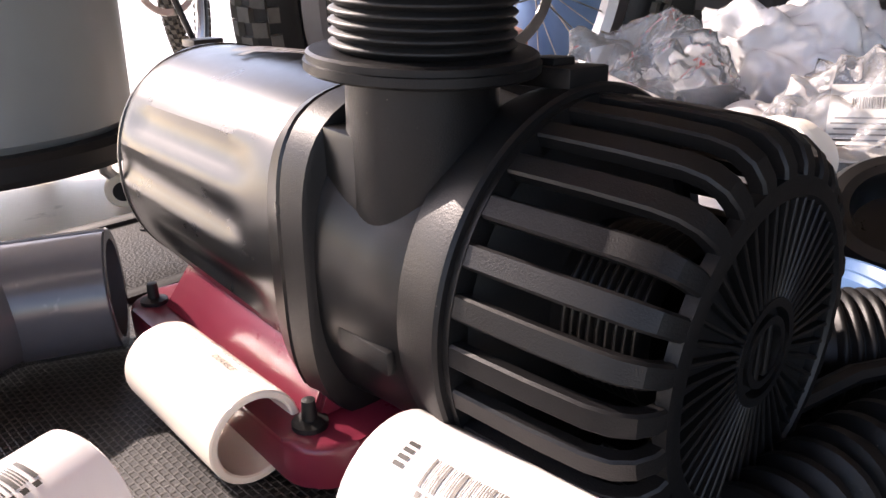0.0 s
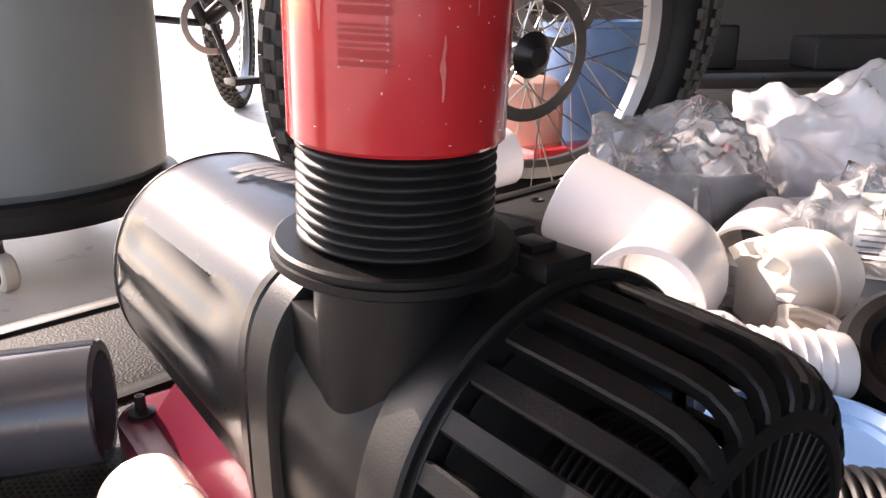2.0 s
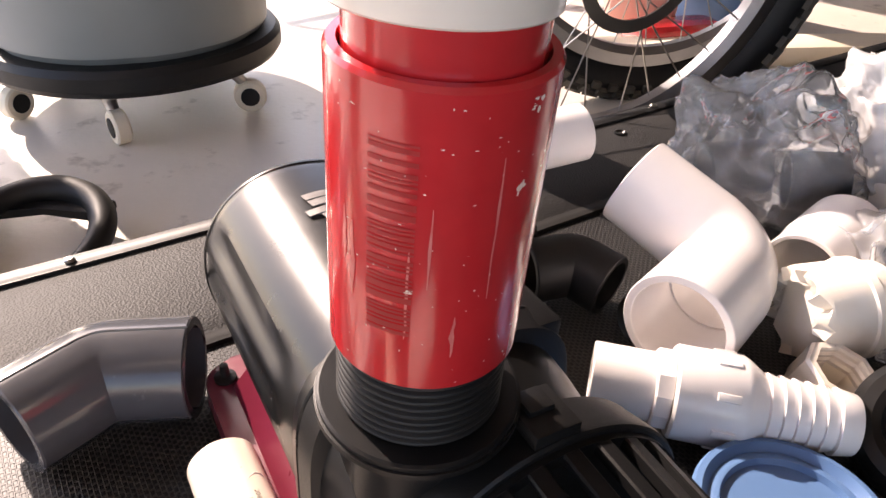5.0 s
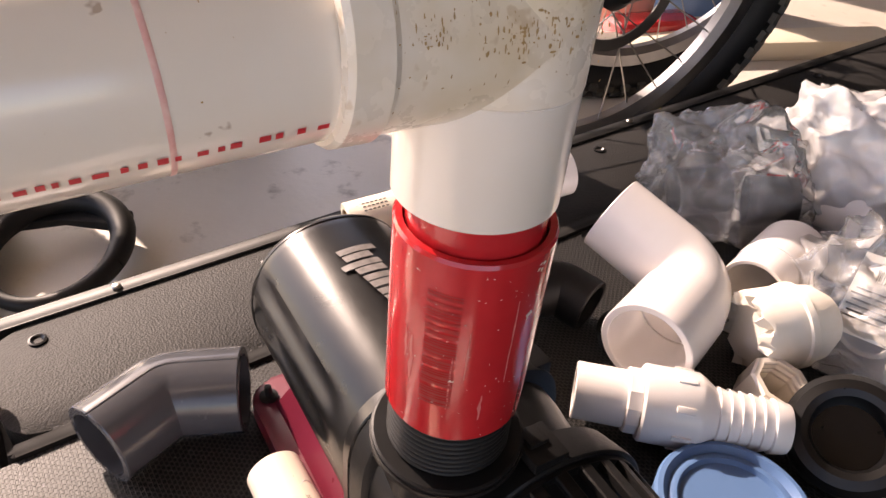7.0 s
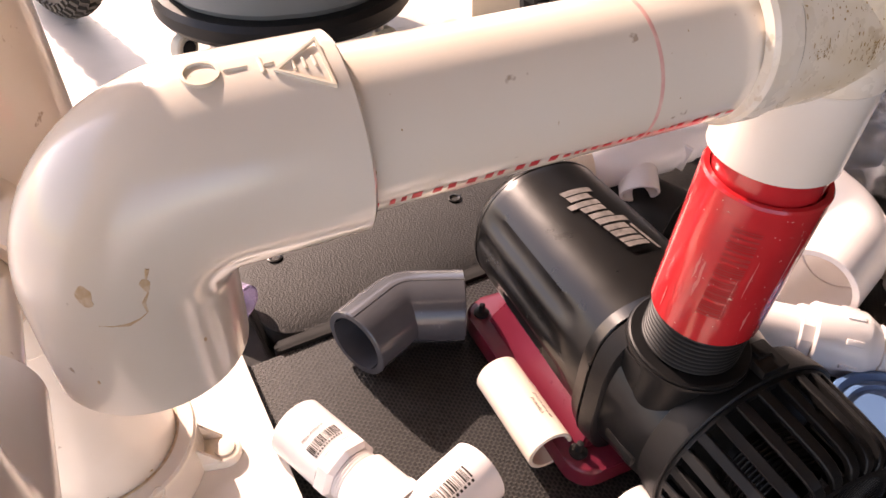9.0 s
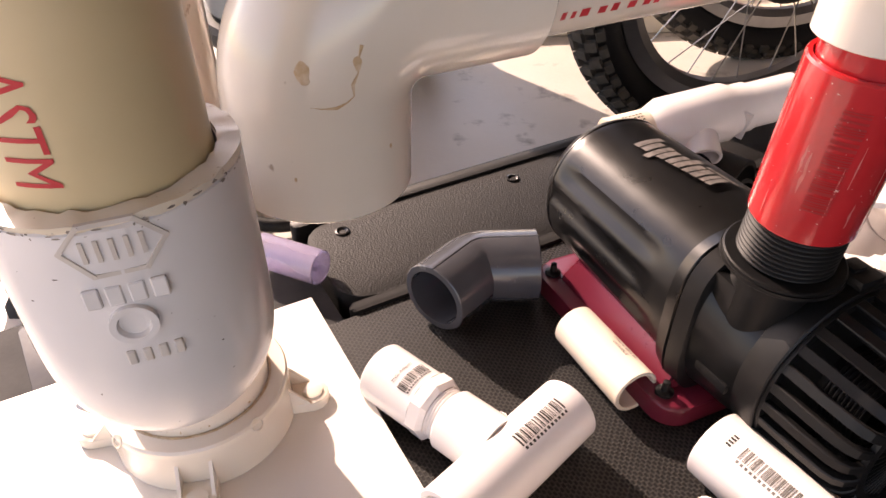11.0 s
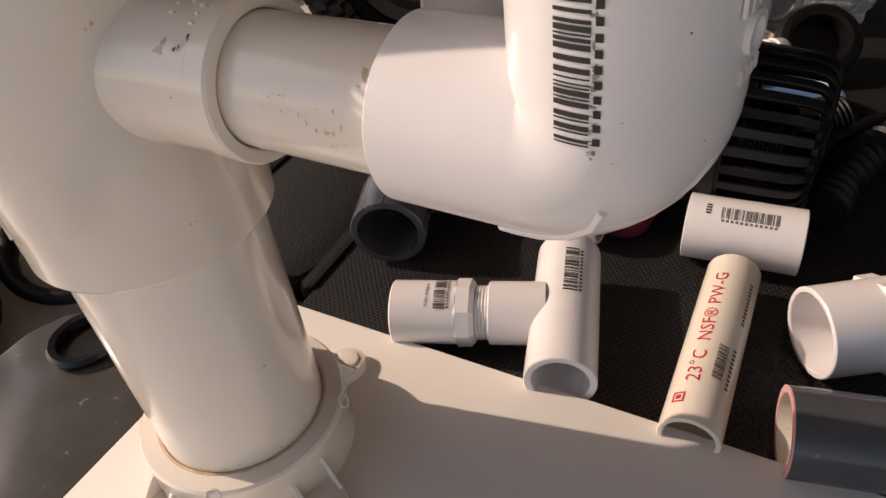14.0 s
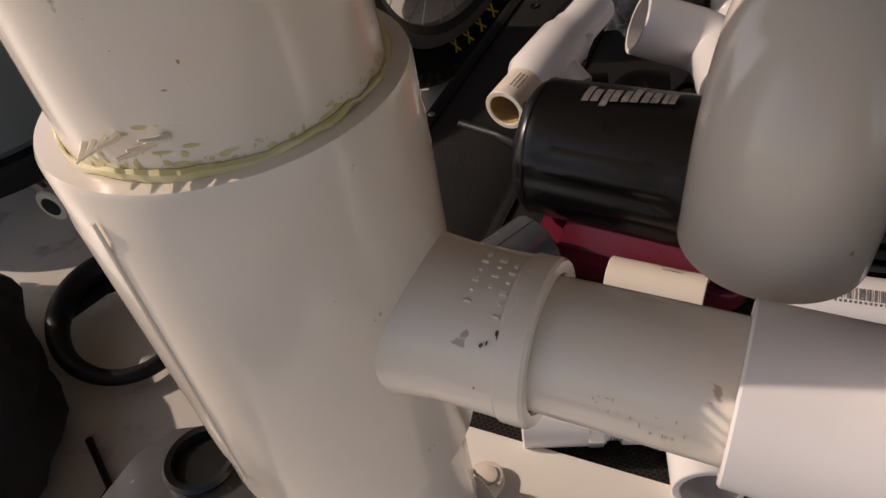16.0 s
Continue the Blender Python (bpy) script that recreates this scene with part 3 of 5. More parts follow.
    slant = Matrix.Translation((-0.1515, -0.0125, 0)) @ Matrix.Rotation(radians(8), 4, "Z") @ Matrix(((1, 0.18, 0, 0), (0, 1, 0, 0), (0, 0, 1, 0), (0, 0, 0, 1)))
    for rect in rects:
        bm = bars_bm([rect])
        bm.transform(slant)
        part("maker_mark", wrap(bm, 0.0565, 0.0012), INK_GREY, pump, "worn silver mark printed on top", m=Matrix.Translation((0, -0.0115, 0.0095)))
    cord = [(-0.19, 0.01, 0.02), (-0.205, 0.014, 0.03), (-0.222, 0.03, 0.02), (-0.235, 0.05, -0.02), (-0.25, 0.07, -0.05), (-0.28, 0.09, -0.056), (-0.33, 0.1, -0.056)]
    part("power_cord", sweep([(p, 0.0055) for p in cord], 12), BLACK_DEEP, pump)
    return pump


build_pump()

# ---------------------------------------------------------------- riser on the pump
riser = thing("red_coupling", NECK_M, "glossy red painted pipe coupling with scuffs and painted highlights on the pump outlet", "pipe fitting")
part("sleeve", lathe([(0.0268, 0.1692), (0.0277, 0.1702), (0.0278, 0.2552), (0.0270, 0.2565), (0.0247, 0.2565), (0.0240, 0.2545), (0.0240, 0.1692)], 80, closed=True), RED_PIPE, riser)
part("inner_pipe", pipe(0.0237, 0.0205, 0.055, z0=0.225), RED_PIPE, riser)
INK_DIM = plastic("faded_print", rgb("a41c1f"), None, 0.4, 300, 0.0)
lab = wrap(bars_bm(barcode_rects(0.056, 0.012, 7, 0.217, 0.0, digits=False)), 0.0277, 0.0003)
fade = part("faded_barcode", lab, INK_DIM, riser, "faded dark barcode under the paint")
fade.matrix_local = Matrix.Rotation(radians(-50), 4, "Z") @ Matrix(((0, 0, 1, 0), (0, -1, 0, 0), (1, 0, 0, 0), (0, 0, 0, 1)))
fade["kind"] = "stuff"

BIG_D = Vector((0.1868, 0.1615, 0.0025)).normalized()  # towards the pump
BIG_P = Vector((0.0022, 0.2105, 0.3190))
tee_top = thing("stained_pipe_tee", frame_m(BIG_P, PU, -BIG_D), "white PVC tee stained brown on the red coupling", "pipe fitting")
part("run", lathe(pipe_profile(0.0275, 0.0238, 0.040, 0.0006, -0.0575), 64, closed=True), PVC_CLEAN, tee_top, "clean white lower socket")
part("run", lathe(pipe_profile(0.0277, 0.0238, 0.0725, 0.0006, -0.0178), 64, closed=True), PVC_STAINED, tee_top)
part("branch", lathe([(0.0278, 0.0), (0.0278, 0.044), (0.0292, 0.046), (0.0292, 0.0555), (0.028, 0.057), (0.0243, 0.057), (0.0243, 0.02)], 64), PVC_STAINED, tee_top, m=Matrix.Rotation(radians(90), 4, "Y"))
cross = thing("cross_pipe", frame_m(BIG_P - BIG_D * 0.215, BIG_D), "long white PVC pipe with red print and a pencil ring", "pipe")
part("tube", pipe(0.0242, 0.0202, 0.185), PVC_OLD, cross)
PENCIL = plastic("faint_red_pencil", rgb("e0a49c"), rgb("ecc9bd"), 0.5, 300, 0.0, wear=200, wear_amt=0.9)
part("pencil_ring", lathe([(0.02425, 0.0), (0.02432, 0.0003), (0.02432, 0.0011), (0.02425, 0.0014)], 64, cap=False), PENCIL, cross, "faint red pencil ring", m=Matrix.Translation((0, 0, 0.120)))
rnd = random.Random(4)
rects, x = [], 0.02
while x < 0.155:
    w = rnd.uniform(0.0012, 0.0032)
    rects.append((x, -0.0008, w, (0.0028 if x < 0.09 else 0.0016) + rnd.uniform(0, 0.0006)))
    x += w + rnd.uniform(0.001, 0.004)
line = part("printed_line", wrap(bars_bm(rects), 0.0242), INK_RED, cross, "red printed line")
line.matrix_local = Matrix.Rotation(radians(121), 4, "Z") @ Matrix(((0, 0, 1, 0), (0, -1, 0, 0), (1, 0, 0, 0), (0, 0, 0, 1)))
line["kind"] = "stuff"
ELB = BIG_P - BIG_D * 0.2505
elb = thing("pipe_elbow", Matrix.Translation(ELB), "large white PVC elbow with raised lettering and brown stains", "pipe fitting")
part("body", hollow(bend_path(BIG_D * 0.064, (0, 0, 0), PU * -0.0595, 0.030, 14), 0.0288, 0.0235, None, 56), PVC_OLD, elb)
ELS = BIG_D.cross(UP).normalized()
MARK = plastic("yellowed_relief", rgb("e9dfd0"), rgb("dccbb0"), 0.35, 300, 0.05, wear=60)


def ring_bm(r, w, n, h=0.0007):
    return lathe([(r, -0.0004), (r, h), (r - w, h), (r - w, -0.0004)], n, closed=True)


tri_bm = ring_bm(0.0088, 0.0013, 3)
tri_bm.transform(Matrix.Diagonal((1, 1.15, 1, 1)) @ Matrix.Rotation(radians(60), 4, "Z"))
marks = [(0.0545, 19, tri_bm), (0.029, 11, ring_bm(0.0047, 0.0009, 28)), (0.0372, 12, box(0.006, 0.0012, 0.0012, 0.0004, 1)), (0.0435, 13, box(0.0012, 0.006, 0.0012, 0.0004, 1)), (0.0452, 13, box(0.003, 0.0012, 0.0012, 0.0004, 1))]
marks += [(0.051 + 0.0026 * k, 17, box(0.0009, 0.004, 0.0012, 0.0003, 1)) for k in range(4)]
for d0, tilt, bm in marks:
    w = (UP * math.cos(radians(tilt)) + ELS * math.sin(radians(tilt))).normalized()
    part("raised_mark", bm, MARK, elb, m=frame_m(BIG_D * d0 + w * 0.0287, w, BIG_D))
PALE_CHIP = plastic("bare_white_chip", rgb("e6cfc6"), rgb("d9b3aa"), 0.6, 300, 0.1)
STAIN = plastic("brown_stain", rgb("c2a078"), rgb("decab0"), 0.5, 200, 0.0, wear=250, wear_amt=0.9)

for k, (ang, z, w) in enumerate(((16, 0.2505, 0.0020), (13, 0.2305, 0.0022), (17, 0.2525, 0.0012), (-38, 0.2037, 0.0007), (-70, 0.2487, 0.0006))):
    chip = part("paint_chip", specks(0.0281, ang - 3, ang + 3, z - w * 0.7, z + w * 0.7, 5, w * 0.75, 60 + k), PALE_CHIP, riser, "chipped white patch")
    chip["kind"] = "stuff"
def streak(r, deg, z0, z1, w):
    """Thin ragged upright streak on a tube."""
    bm = bmesh.new()
    rs = random.Random(int(deg * 7 + z0 * 9000))
    n, rows = 7, []
    for i in range(n):
        f = i / (n - 1)
        h = w * math.sin(math.pi * (0.08 + 0.84 * f)) * rs.uniform(0.5, 1.0) / r / 2
        a = radians(deg) + rs.uniform(-0.15, 0.15) * w / r
        rows.append([bm.verts.new((r * math.cos(q), r * math.sin(q), z0 + (z1 - z0) * f)) for q in (a - h, a + h)])
    for p, q in zip(rows, rows[1:]):
        bm.faces.new((p[0], p[1], q[1], q[0]))
    return bm


# pale streaks: the sleeve's upright highlights put into colour, along with its scuffs
SHEEN_SCUFF = plastic("pale_sheen_and_scuff", rgb("d07a74"), rgb("c25a56"), 0.35, 300, 0.1, wear=200, wear_amt=0.9)
for deg, z0, z1, w in ((-78, 0.206, 0.222, 0.0016), (-72, 0.196, 0.219, 0.0022), (-40, 0.188, 0.216, 0.0012), (-30, 0.205, 0.228, 0.0010), (-100, 0.176, 0.190, 0.0008), (-15, 0.182, 0.196, 0.0016), (2, 0.200, 0.240, 0.0009), (-120, 0.215, 0.243, 0.0007)):
    part("scuff", streak(0.02795, deg, z0, z1, w), SHEEN_SCUFF, riser, "pale upright streak, painted highlight and scuff in one")
dust = part("dust", specks(0.0281, -110, 40, 0.172, 0.253, 90, 0.0004, 71), PALE_CHIP, riser)
dust["kind"] = "stuff"
for k, (a0, a1, z0, z1, n, s, cl) in enumerate(((84, 112, -0.012, 0.026, 120, 0.0008, 0.24), (92, 116, 0.026, 0.05, 40, 0.0007, 0.2), (60, 140, -0.02, 0.05, 90, 0.0005, 0.0), (112, 150, 0.0, 0.05, 60, 0.0007, 0.22))):
    tg = part("grime", specks(0.0286, a0, a1, z0, z1, n, s, 31 + k, cl), GRIME, tee_top, "brown speckled grime", m=Matrix.Rotation(radians(90), 4, "Y"))
    tg["kind"] = "stuff"
for k, (a0, a1, z0, z1, n, s) in enumerate(((60, 90, 0.028, 0.044, 4, 0.0006), (40, 120, 0.02, 0.15, 14, 0.0004))):
    o = part("speck", specks(0.0245, a0, a1, z0, z1, n, s, 40 + k), GRIME, cross)
    o["kind"] = "stuff"


def on_bend(th, v, lift=0.0):
    """Point and outward direction on the big elbow: th along its bend, v round its section."""
    a, vv, h = radians(min(th, 90)), radians(v), max(th - 90, 0) * 0.001
    out = BIG_D * -math.sin(a) + PU * math.cos(a)
    nrm = out * math.cos(vv) + ELS * math.sin(vv)
    mid = BIG_D * 0.030 - PU * 0.030 + out * 0.030 - PU * h
    return mid + nrm * (0.0288 + lift), nrm


crack = [(46, 82), (52, 85), (58, 89), (64, 89), (70, 92), (74, 89), (77, 84), (78, 76), (78, 70)]
part("stain", sweep([(on_bend(th, v, -0.0003)[0], 0.0004 + 0.0003 * (i % 3 == 0)) for i, (th, v) in enumerate(crack)], 6), STAIN, elb, "thin brown stain line")
for th, v, w in ((66, 62, 0.0036), (67, 60, 0.0020), (54, 86, 0.0022), (100, 120, 0.0009), (104, 60, 0.0008)):
    p, nrm = on_bend(th, v)
    blot = lathe([(w, -0.0003), (w * 0.9, 0.00015), (w * 0.55, 0.00025), (w * 0.05, 0.0002)], 16)
    for q in blot.verts:
        q.co.x *= 0.55 + 0.12 * math.sin(q.co.y * 1500)
    part("stain", blot, STAIN, elb, "brown water stain", m=frame_m(p, nrm, BIG_D))


# ---------------------------------------------------------------- stand
STAND = Vector((-0.3335, 0.1105, 0.0))
BOARD0 = Vector((-0.319, 0.237, 0))
pm = Matrix(((-0.707, 0.707, 0, BOARD0.x), (-0.707, -0.707, 0, BOARD0.y), (0, 0, 1, 0), (0, 0, 0, 1)))
board = part("white_board", slab([(0, 0), (0.40, 0), (0.40, 0.42), (0, 0.42)], 0.0045, 0.013, 0.001), PLATE, m=pm)
tagged(board, "scuffed white plastic board lying on the deck", "board")


def build_stand():
    st = thing("stand_pipe", Matrix.Translation(STAND), "thick white PVC stand pipe with tee and foot flange", "pipe")
    part("pipe", pipe(0.0445, 0.039, 0.17, 72, 0.02), PVC_OLD, st)
    part("tee", lathe([(0.0514, 0.178), (0.0522, 0.1792), (0.0522, 0.2), (0.0530, 0.206), (0.0530, 0.314), (0.0524, 0.318), (0.0524, 0.3328), (0.0516, 0.3345), (0.0455, 0.3345), (0.0452, 0.332), (0.0452, 0.178)], 80, closed=True), PVC_OLD, st)
    part("upper_pipe", pipe(0.0448, 0.04, 0.34, 72, 0.31), PVC_OLD, st)
    # yellowed glue squeezed out over the tee
    rnd = random.Random(9)
    pts = []
    for i in range(73):
        a = 2 * math.pi * (i % 72) / 72
        pts.append(((0.0456 * math.cos(a), 0.0456 * math.sin(a), 0.3349 + 0.0008 * math.sin(a * 5) + rnd.uniform(-0.0006, 0.0006)), 0.0013 + 0.0006 * math.sin(a * 3 + 1) + rnd.uniform(-0.0003, 0.0004)))
    pts[-1] = pts[0]
    part("glue_bead", sweep(pts, 8, cap=False), GLUE, st, "yellowed lumpy glue bead")
    for a0, a1, z0, z1, n, s, mt, lb in ((-150, -20, 0.3337, 0.339, 110, 0.0017, GLUE, "yellow-green glue stain"), (-145, -105, 0.3345, 0.3485, 30, 0.0016, GLUE, "dried glue smear"), (-120, 60, 0.3415, 0.41, 40, 0.0008, GRIME, "")):
        o = part("glue_stain", specks(0.04495, a0, a1, z0, z1, n, s, 80 + n), mt, st, lb)
        o["kind"] = "stuff"
    for k in range(7):
        a = radians(-140 + 5 * k)
        p = Vector((0.0449 * math.cos(a), 0.0449 * math.sin(a), 0.3425 + 0.0012 * (k % 4)))
        w = Vector((math.cos(a + 0.5 - 0.2 * k), math.sin(a + 0.5 - 0.2 * k), 0.1 * (k - 3)))
        part("glue_shred", sweep([(p, 0.0011), (p + w * 0.0025, 0.0009), (p + w * 0.0065 + Vector((0, 0, 0.001)), 0.0003)], 6), FOAM, st)
    seam = [(-146 + 6 * f, 0.20 + 0.125 * f) for f in (0, 0.25, 0.5, 0.75, 1.0)]
    part("mould_seam", sweep([((0.0533 * math.cos(radians(g)), 0.0533 * math.sin(radians(g)), z), 0.0006) for g, z in seam], 6), PVC_OLD, st)
    o = part("grime", specks(0.0455, -170, 20, 0.0485, 0.053, 50, 0.0009, 91), GRIME, st, "brown grime along the joint")
    o["kind"] = "stuff"
    part("foot_flange", lathe([(0.0565, 0.0132), (0.0558, 0.040), (0.0562, 0.041), (0.0562, 0.0455), (0.055, 0.047), (0.0465, 0.0475), (0.0452, 0.046), (0.0452, 0.0132)], 72, closed=True), PVC_OLD, st)
    part("grime_ring", lathe([(0.0446, 0.0466), (0.0450, 0.0478), (0.0462, 0.0478), (0.0466, 0.0470)], 64, cap=False), STAIN, st, "brown grime line")
    for deg in (-62, -150, 28, 118):
        lug = bmesh.new()
        a = radians(deg)
        n = 10
        out = [(-0.011, 0.0)] + [(0.011 * math.cos(math.pi + math.pi * k / n), -0.014 + 0.011 * math.sin(math.pi + math.pi * k / n)) for k in range(n + 1)] + [(0.011, 0.0)]
        join_bm(lug, slab(out, 0.0, 0.007, 0.0012))
        m = Matrix.Rotation(a + math.pi / 2, 4, "Z") @ Matrix.Translation((0, -0.0545, 0.0132))
        o = part("lug", lug, PVC_OLD, st, m=m)
        part("screw_pad", lathe([(0.0068, 0.0), (0.0068, 0.0014), (0.0058, 0.0018), (0.001, 0.0018)], 24), PVC_OLD, o, m=Matrix.Translation((0, -0.0145, 0.0068)))
        for s in (-1, 1):
            rib = bmesh.new()
            vs = [rib.verts.new(p) for p in ((s * 0.0105, 0.001, 0.006), (s * 0.0105, -0.014, 0.006), (s * 0.0105, 0.001, 0.024), (s * 0.0085, 0.001, 0.006), (s * 0.0085, -0.014, 0.006), (s * 0.0085, 0.001, 0.024))]
            for f in ((0, 1, 2), (5, 4, 3), (0, 3, 4, 1), (1, 4, 5, 2), (2, 5, 3, 0)):
                rib.faces.new([vs[k] for k in f])
            part("rib", rib, PVC_OLD, o)
    for deg in (-110, -20):
        a = radians(deg)
        part("ejector_mark", lathe([(0.0042, 0), (0.0042, 0.001), (0.0034, 0.001), (0.0034, 0.0)], 18, closed=True), PVC_OLD, st, m=Matrix.Translation((0.0558 * math.cos(a), 0.0558 * math.sin(a), 0.0445)) @ frame_m((0, 0, 0), (math.cos(a), math.sin(a), 0.6)))
    return st


stand = build_stand()
BR = Vector((0, 0, 0.254))
SD = (Vector((-0.1940, -0.0350, 0.2530)) - STAND - BR).normalized()
SPECK = plastic("dark_speck", rgb("4b3a2c"), rgb("6b5238"), 0.6, 300, 0.0)
br = part("branch", lathe([(0.0292, 0.038), (0.0268, 0.052), (0.0259, 0.060), (0.0258, 0.0815), (0.0266, 0.0825), (0.0266, 0.0897), (0.0258, 0.0908), (0.0222, 0.0908), (0.0214, 0.0897), (0.0214, 0.04)], 64), PVC_OLD, stand, m=frame_m(BR, SD))
rnd = random.Random(2)
for k, (a0, z0, s) in enumerate(((40, 0.0816, 0.0009), (49, 0.0778, 0.0008), (46, 0.079, 0.0006), (69, 0.0832, 0.0006), (79, 0.0765, 0.0004))):
    o = part("speck", specks(0.0264, a0 - 1, a0 + 1, z0 - 0.0003, z0 + 0.0003, 3, s, 20 + k), SPECK, br)
    o["kind"] = "stuff"
for row, z0 in enumerate((0.0705, 0.0755, 0.080, 0.0845)):
    for i in range(6 if row in (0, 2) else 4):
        a = radians(-16 + 8 * i + 3 * row)
        mm = Matrix.Translation((0.0261 * math.cos(a), 0.0261 * math.sin(a), z0)) @ frame_m((0, 0, 0), (math.cos(a), math.sin(a), 0))
        part("raised_mark", box(0.0022 if (i + row) % 2 else 0.0012, 0.0008 if i % 3 else 0.0018, 0.0010, 0.0002, 1), MARK, br, m=mm)
stub = thing("short_pipe", frame_m(STAND + BR + SD * 0.06, SD), "short white PVC pipe with rusty scuffs", "pipe")
part("tube", pipe(0.0211, 0.0178, 0.1), PVC_OLD, stub)
for k, (a0, a1, z0, z1, n) in enumerate(((66, 78, 0.046, 0.062, 14), (70, 100, 0.058, 0.078, 22))):
    o = part("scuff", specks(0.0213, a0, a1, z0, z1, n, 0.0007, 50 + k), STAIN, stub, "rusty scuffs")
    o["kind"] = "stuff"

CORNER = Vector((-0.1940, -0.0350, 0.2530))
MARK_WHITE = plastic("greyed_relief", rgb("d9d0c8"), rgb("c4b8ac"), 0.4, 300, 0.05, wear=60)
el2 = thing("street_elbow", Matrix.Translation(CORNER), "white PVC elbow with a printed barcode and moulded badge", "pipe fitting")
part("body", hollow(bend_path(-SD * 0.058, (0, 0, 0), Vector((0, 0, 0.055)), 0.0185, 12), 0.0262, 0.0214, None, 64), PVC_NEW, el2)
EL2_SIDE = SD.cross(UP).normalized()


def on_street_bend(deg, turn):
    """Point on the street elbow: deg along its bend (below 0: millimetres before it), turn round its section."""
    a, v = radians(max(deg, 0)), radians(turn)
    out = SD * math.sin(a) - UP * math.cos(a)
    return (UP - SD) * 0.0185 + SD * min(deg, 0) * 0.001 + out * 0.0185 + (out * math.cos(v) + EL2_SIDE * math.sin(v)) * 0.0262


part("gate_lip", sweep([(on_street_bend(d, v), 0.0012) for d, v in ((-7, 18), (-8.5, 28), (-7, 36), (-2, 40), (8, 42), (20, 45), (34, 52), (46, 61))], 8), PVC_NEW, el2, "raised mould lip")
up_m = Matrix(((0, 0, 1, 0), (0, -1, 0, 0), (1, 0, 0, 0), (0, 0, 0, 1)))
down_m = Matrix(((0, 0, 1, 0), (0, 1, 0, 0), (-1, 0, 0, 0), (0, 0, 0, 1)))


def print_on_upright(parent, name, bm, r, deg, z, mat, label="", down=False):
    """Lay a flat print round an upright tube: its x runs up, its middle faces deg."""
    ob = part(name, wrap(bm, r), mat, parent, label, m=Matrix.Translation((0, 0, z)) @ Matrix.Rotation(radians(deg), 4, "Z") @ (down_m if down else up_m))
    ob["kind"] = "stuff"
    return ob


print_on_upright(el2, "barcode", bars_bm(barcode_rects(0.038, 0.0078, 3)), 0.0262, -142, 0.034, INK, "black printed barcode")
for k in range(4):
    part("raised_mark", box(0.0045, 0.003, 0.001, 0.0003, 1), PVC_NEW, el2, m=Matrix.Rotation(radians(-54), 4, "Z") @ frame_m((0.0260, -0.006 + 0.004 * k, 0.0402), (1, 0, 0)))
badge_m = Matrix.Translation((0, 0, 0.0505)) @ Matrix.Rotation(radians(-53), 4, "Z")
hexa = [(0.0092 * math.cos(math.pi * k / 3), 0.0062 * math.sin(math.pi * k / 3)) for k in range(6)]
bars = []
for (x0, y0), (x1, y1) in zip(hexa, hexa[1:] + hexa[:1]):
    ln = math.hypot(x1 - x0, y1 - y0)
    bars.append((box(ln + 0.0006, 0.0009, 0.0009), Matrix.Translation(((x0 + x1) / 2, (y0 + y1) / 2, 0)) @ Matrix.Rotation(math.atan2(y1 - y0, x1 - x0), 4, "Z")))
for k in range(5):
    bars.append((box(0.0008, 0.0045, 0.0008), Matrix.Translation((-0.005 + 0.0025 * k, 0, 0))))
for bm, m in bars:
    bm.transform(m)
    for v in bm.verts:
        a, rr = v.co.x / 0.0262, 0.0262 + v.co.z
        v.co = Vector((rr * math.cos(a), rr * math.sin(a), v.co.y))
    part("badge_line", bm, MARK_WHITE, el2, m=badge_m)
for k in range(4):
    part("raised_mark", box(0.0035, 0.0018, 0.001, 0.0003, 1), MARK_WHITE, el2, m=Matrix.Rotation(radians(-52), 4, "Z") @ frame_m((0.0260, -0.004 + 0.003 * k, 0.0245), (1, 0, 0)))
saw = part("saw_dust", specks(0.0264, -133.5, -130.5, 0.008, 0.055, 60, 0.0008, 95), SAW_DUST, el2, "rough sawn edge")
saw["kind"] = "stuff"
few = part("speck", specks(0.0264, -140, -20, 0.0, 0.05, 14, 0.0004, 96), SPECK, el2)
few["kind"] = "stuff"
part("gate_ring", lathe([(0.0045, 0), (0.0045, 0.0014), (0.0032, 0.0014), (0.0028, 0.0002), (0.0005, 0.0002)], 20), PVC_NEW, el2, m=Matrix.Rotation(radians(-55), 4, "Z") @ frame_m((0.0259, 0, 0.0331), (1, 0, 0)))
rim = lathe([(0.0216, 0.0), (0.0216, 0.0012), (0.0262, 0.001), (0.0262, -0.0004)], 64, closed=True)
for v in rim.verts:
    v.co.z += rnd.uniform(-0.0003, 0.0006)
o = part("saw_dust", specks(0.0265, -180, 180, 0.0535, 0.0555, 110, 0.0008, 97), SAW_DUST, el2)
o["kind"] = "stuff"
part("sawn_rim", rim, PVC_DIRTY, el2, "rough sawn rim", m=Matrix.Translation((0, 0, 0.055)))
tan = thing("tan_pipe", Matrix.Translation(CORNER + Vector((0, 0, 0.02))), "tan plastic pipe with red lettering", "pipe")
part("tube", pipe(0.0208, 0.0175, 0.35), PVC_TAN, tan)
letters = text_bm("ASTM", 0.0125, 1.0)
letters.transform(Matrix.Diagonal((0.72, 1, 1, 1)))
print_on_upright(tan, "lettering", letters, 0.0208, -80, 0.0515, INK_RED, "red printed letters", down=True)


# ---------------------------------------------------------------- loose pipe pieces
def lying(name, p0, p1, ro, ri, mat, label, cat="pipe"):
    p0, p1 = Vector((*p0, ro)), Vector((*p1, ro))
    t = thing(name, frame_m(p0, p1 - p0), label, cat)
    part("tube", pipe(ro, ri, (p1 - p0).length), mat, t)
    return t


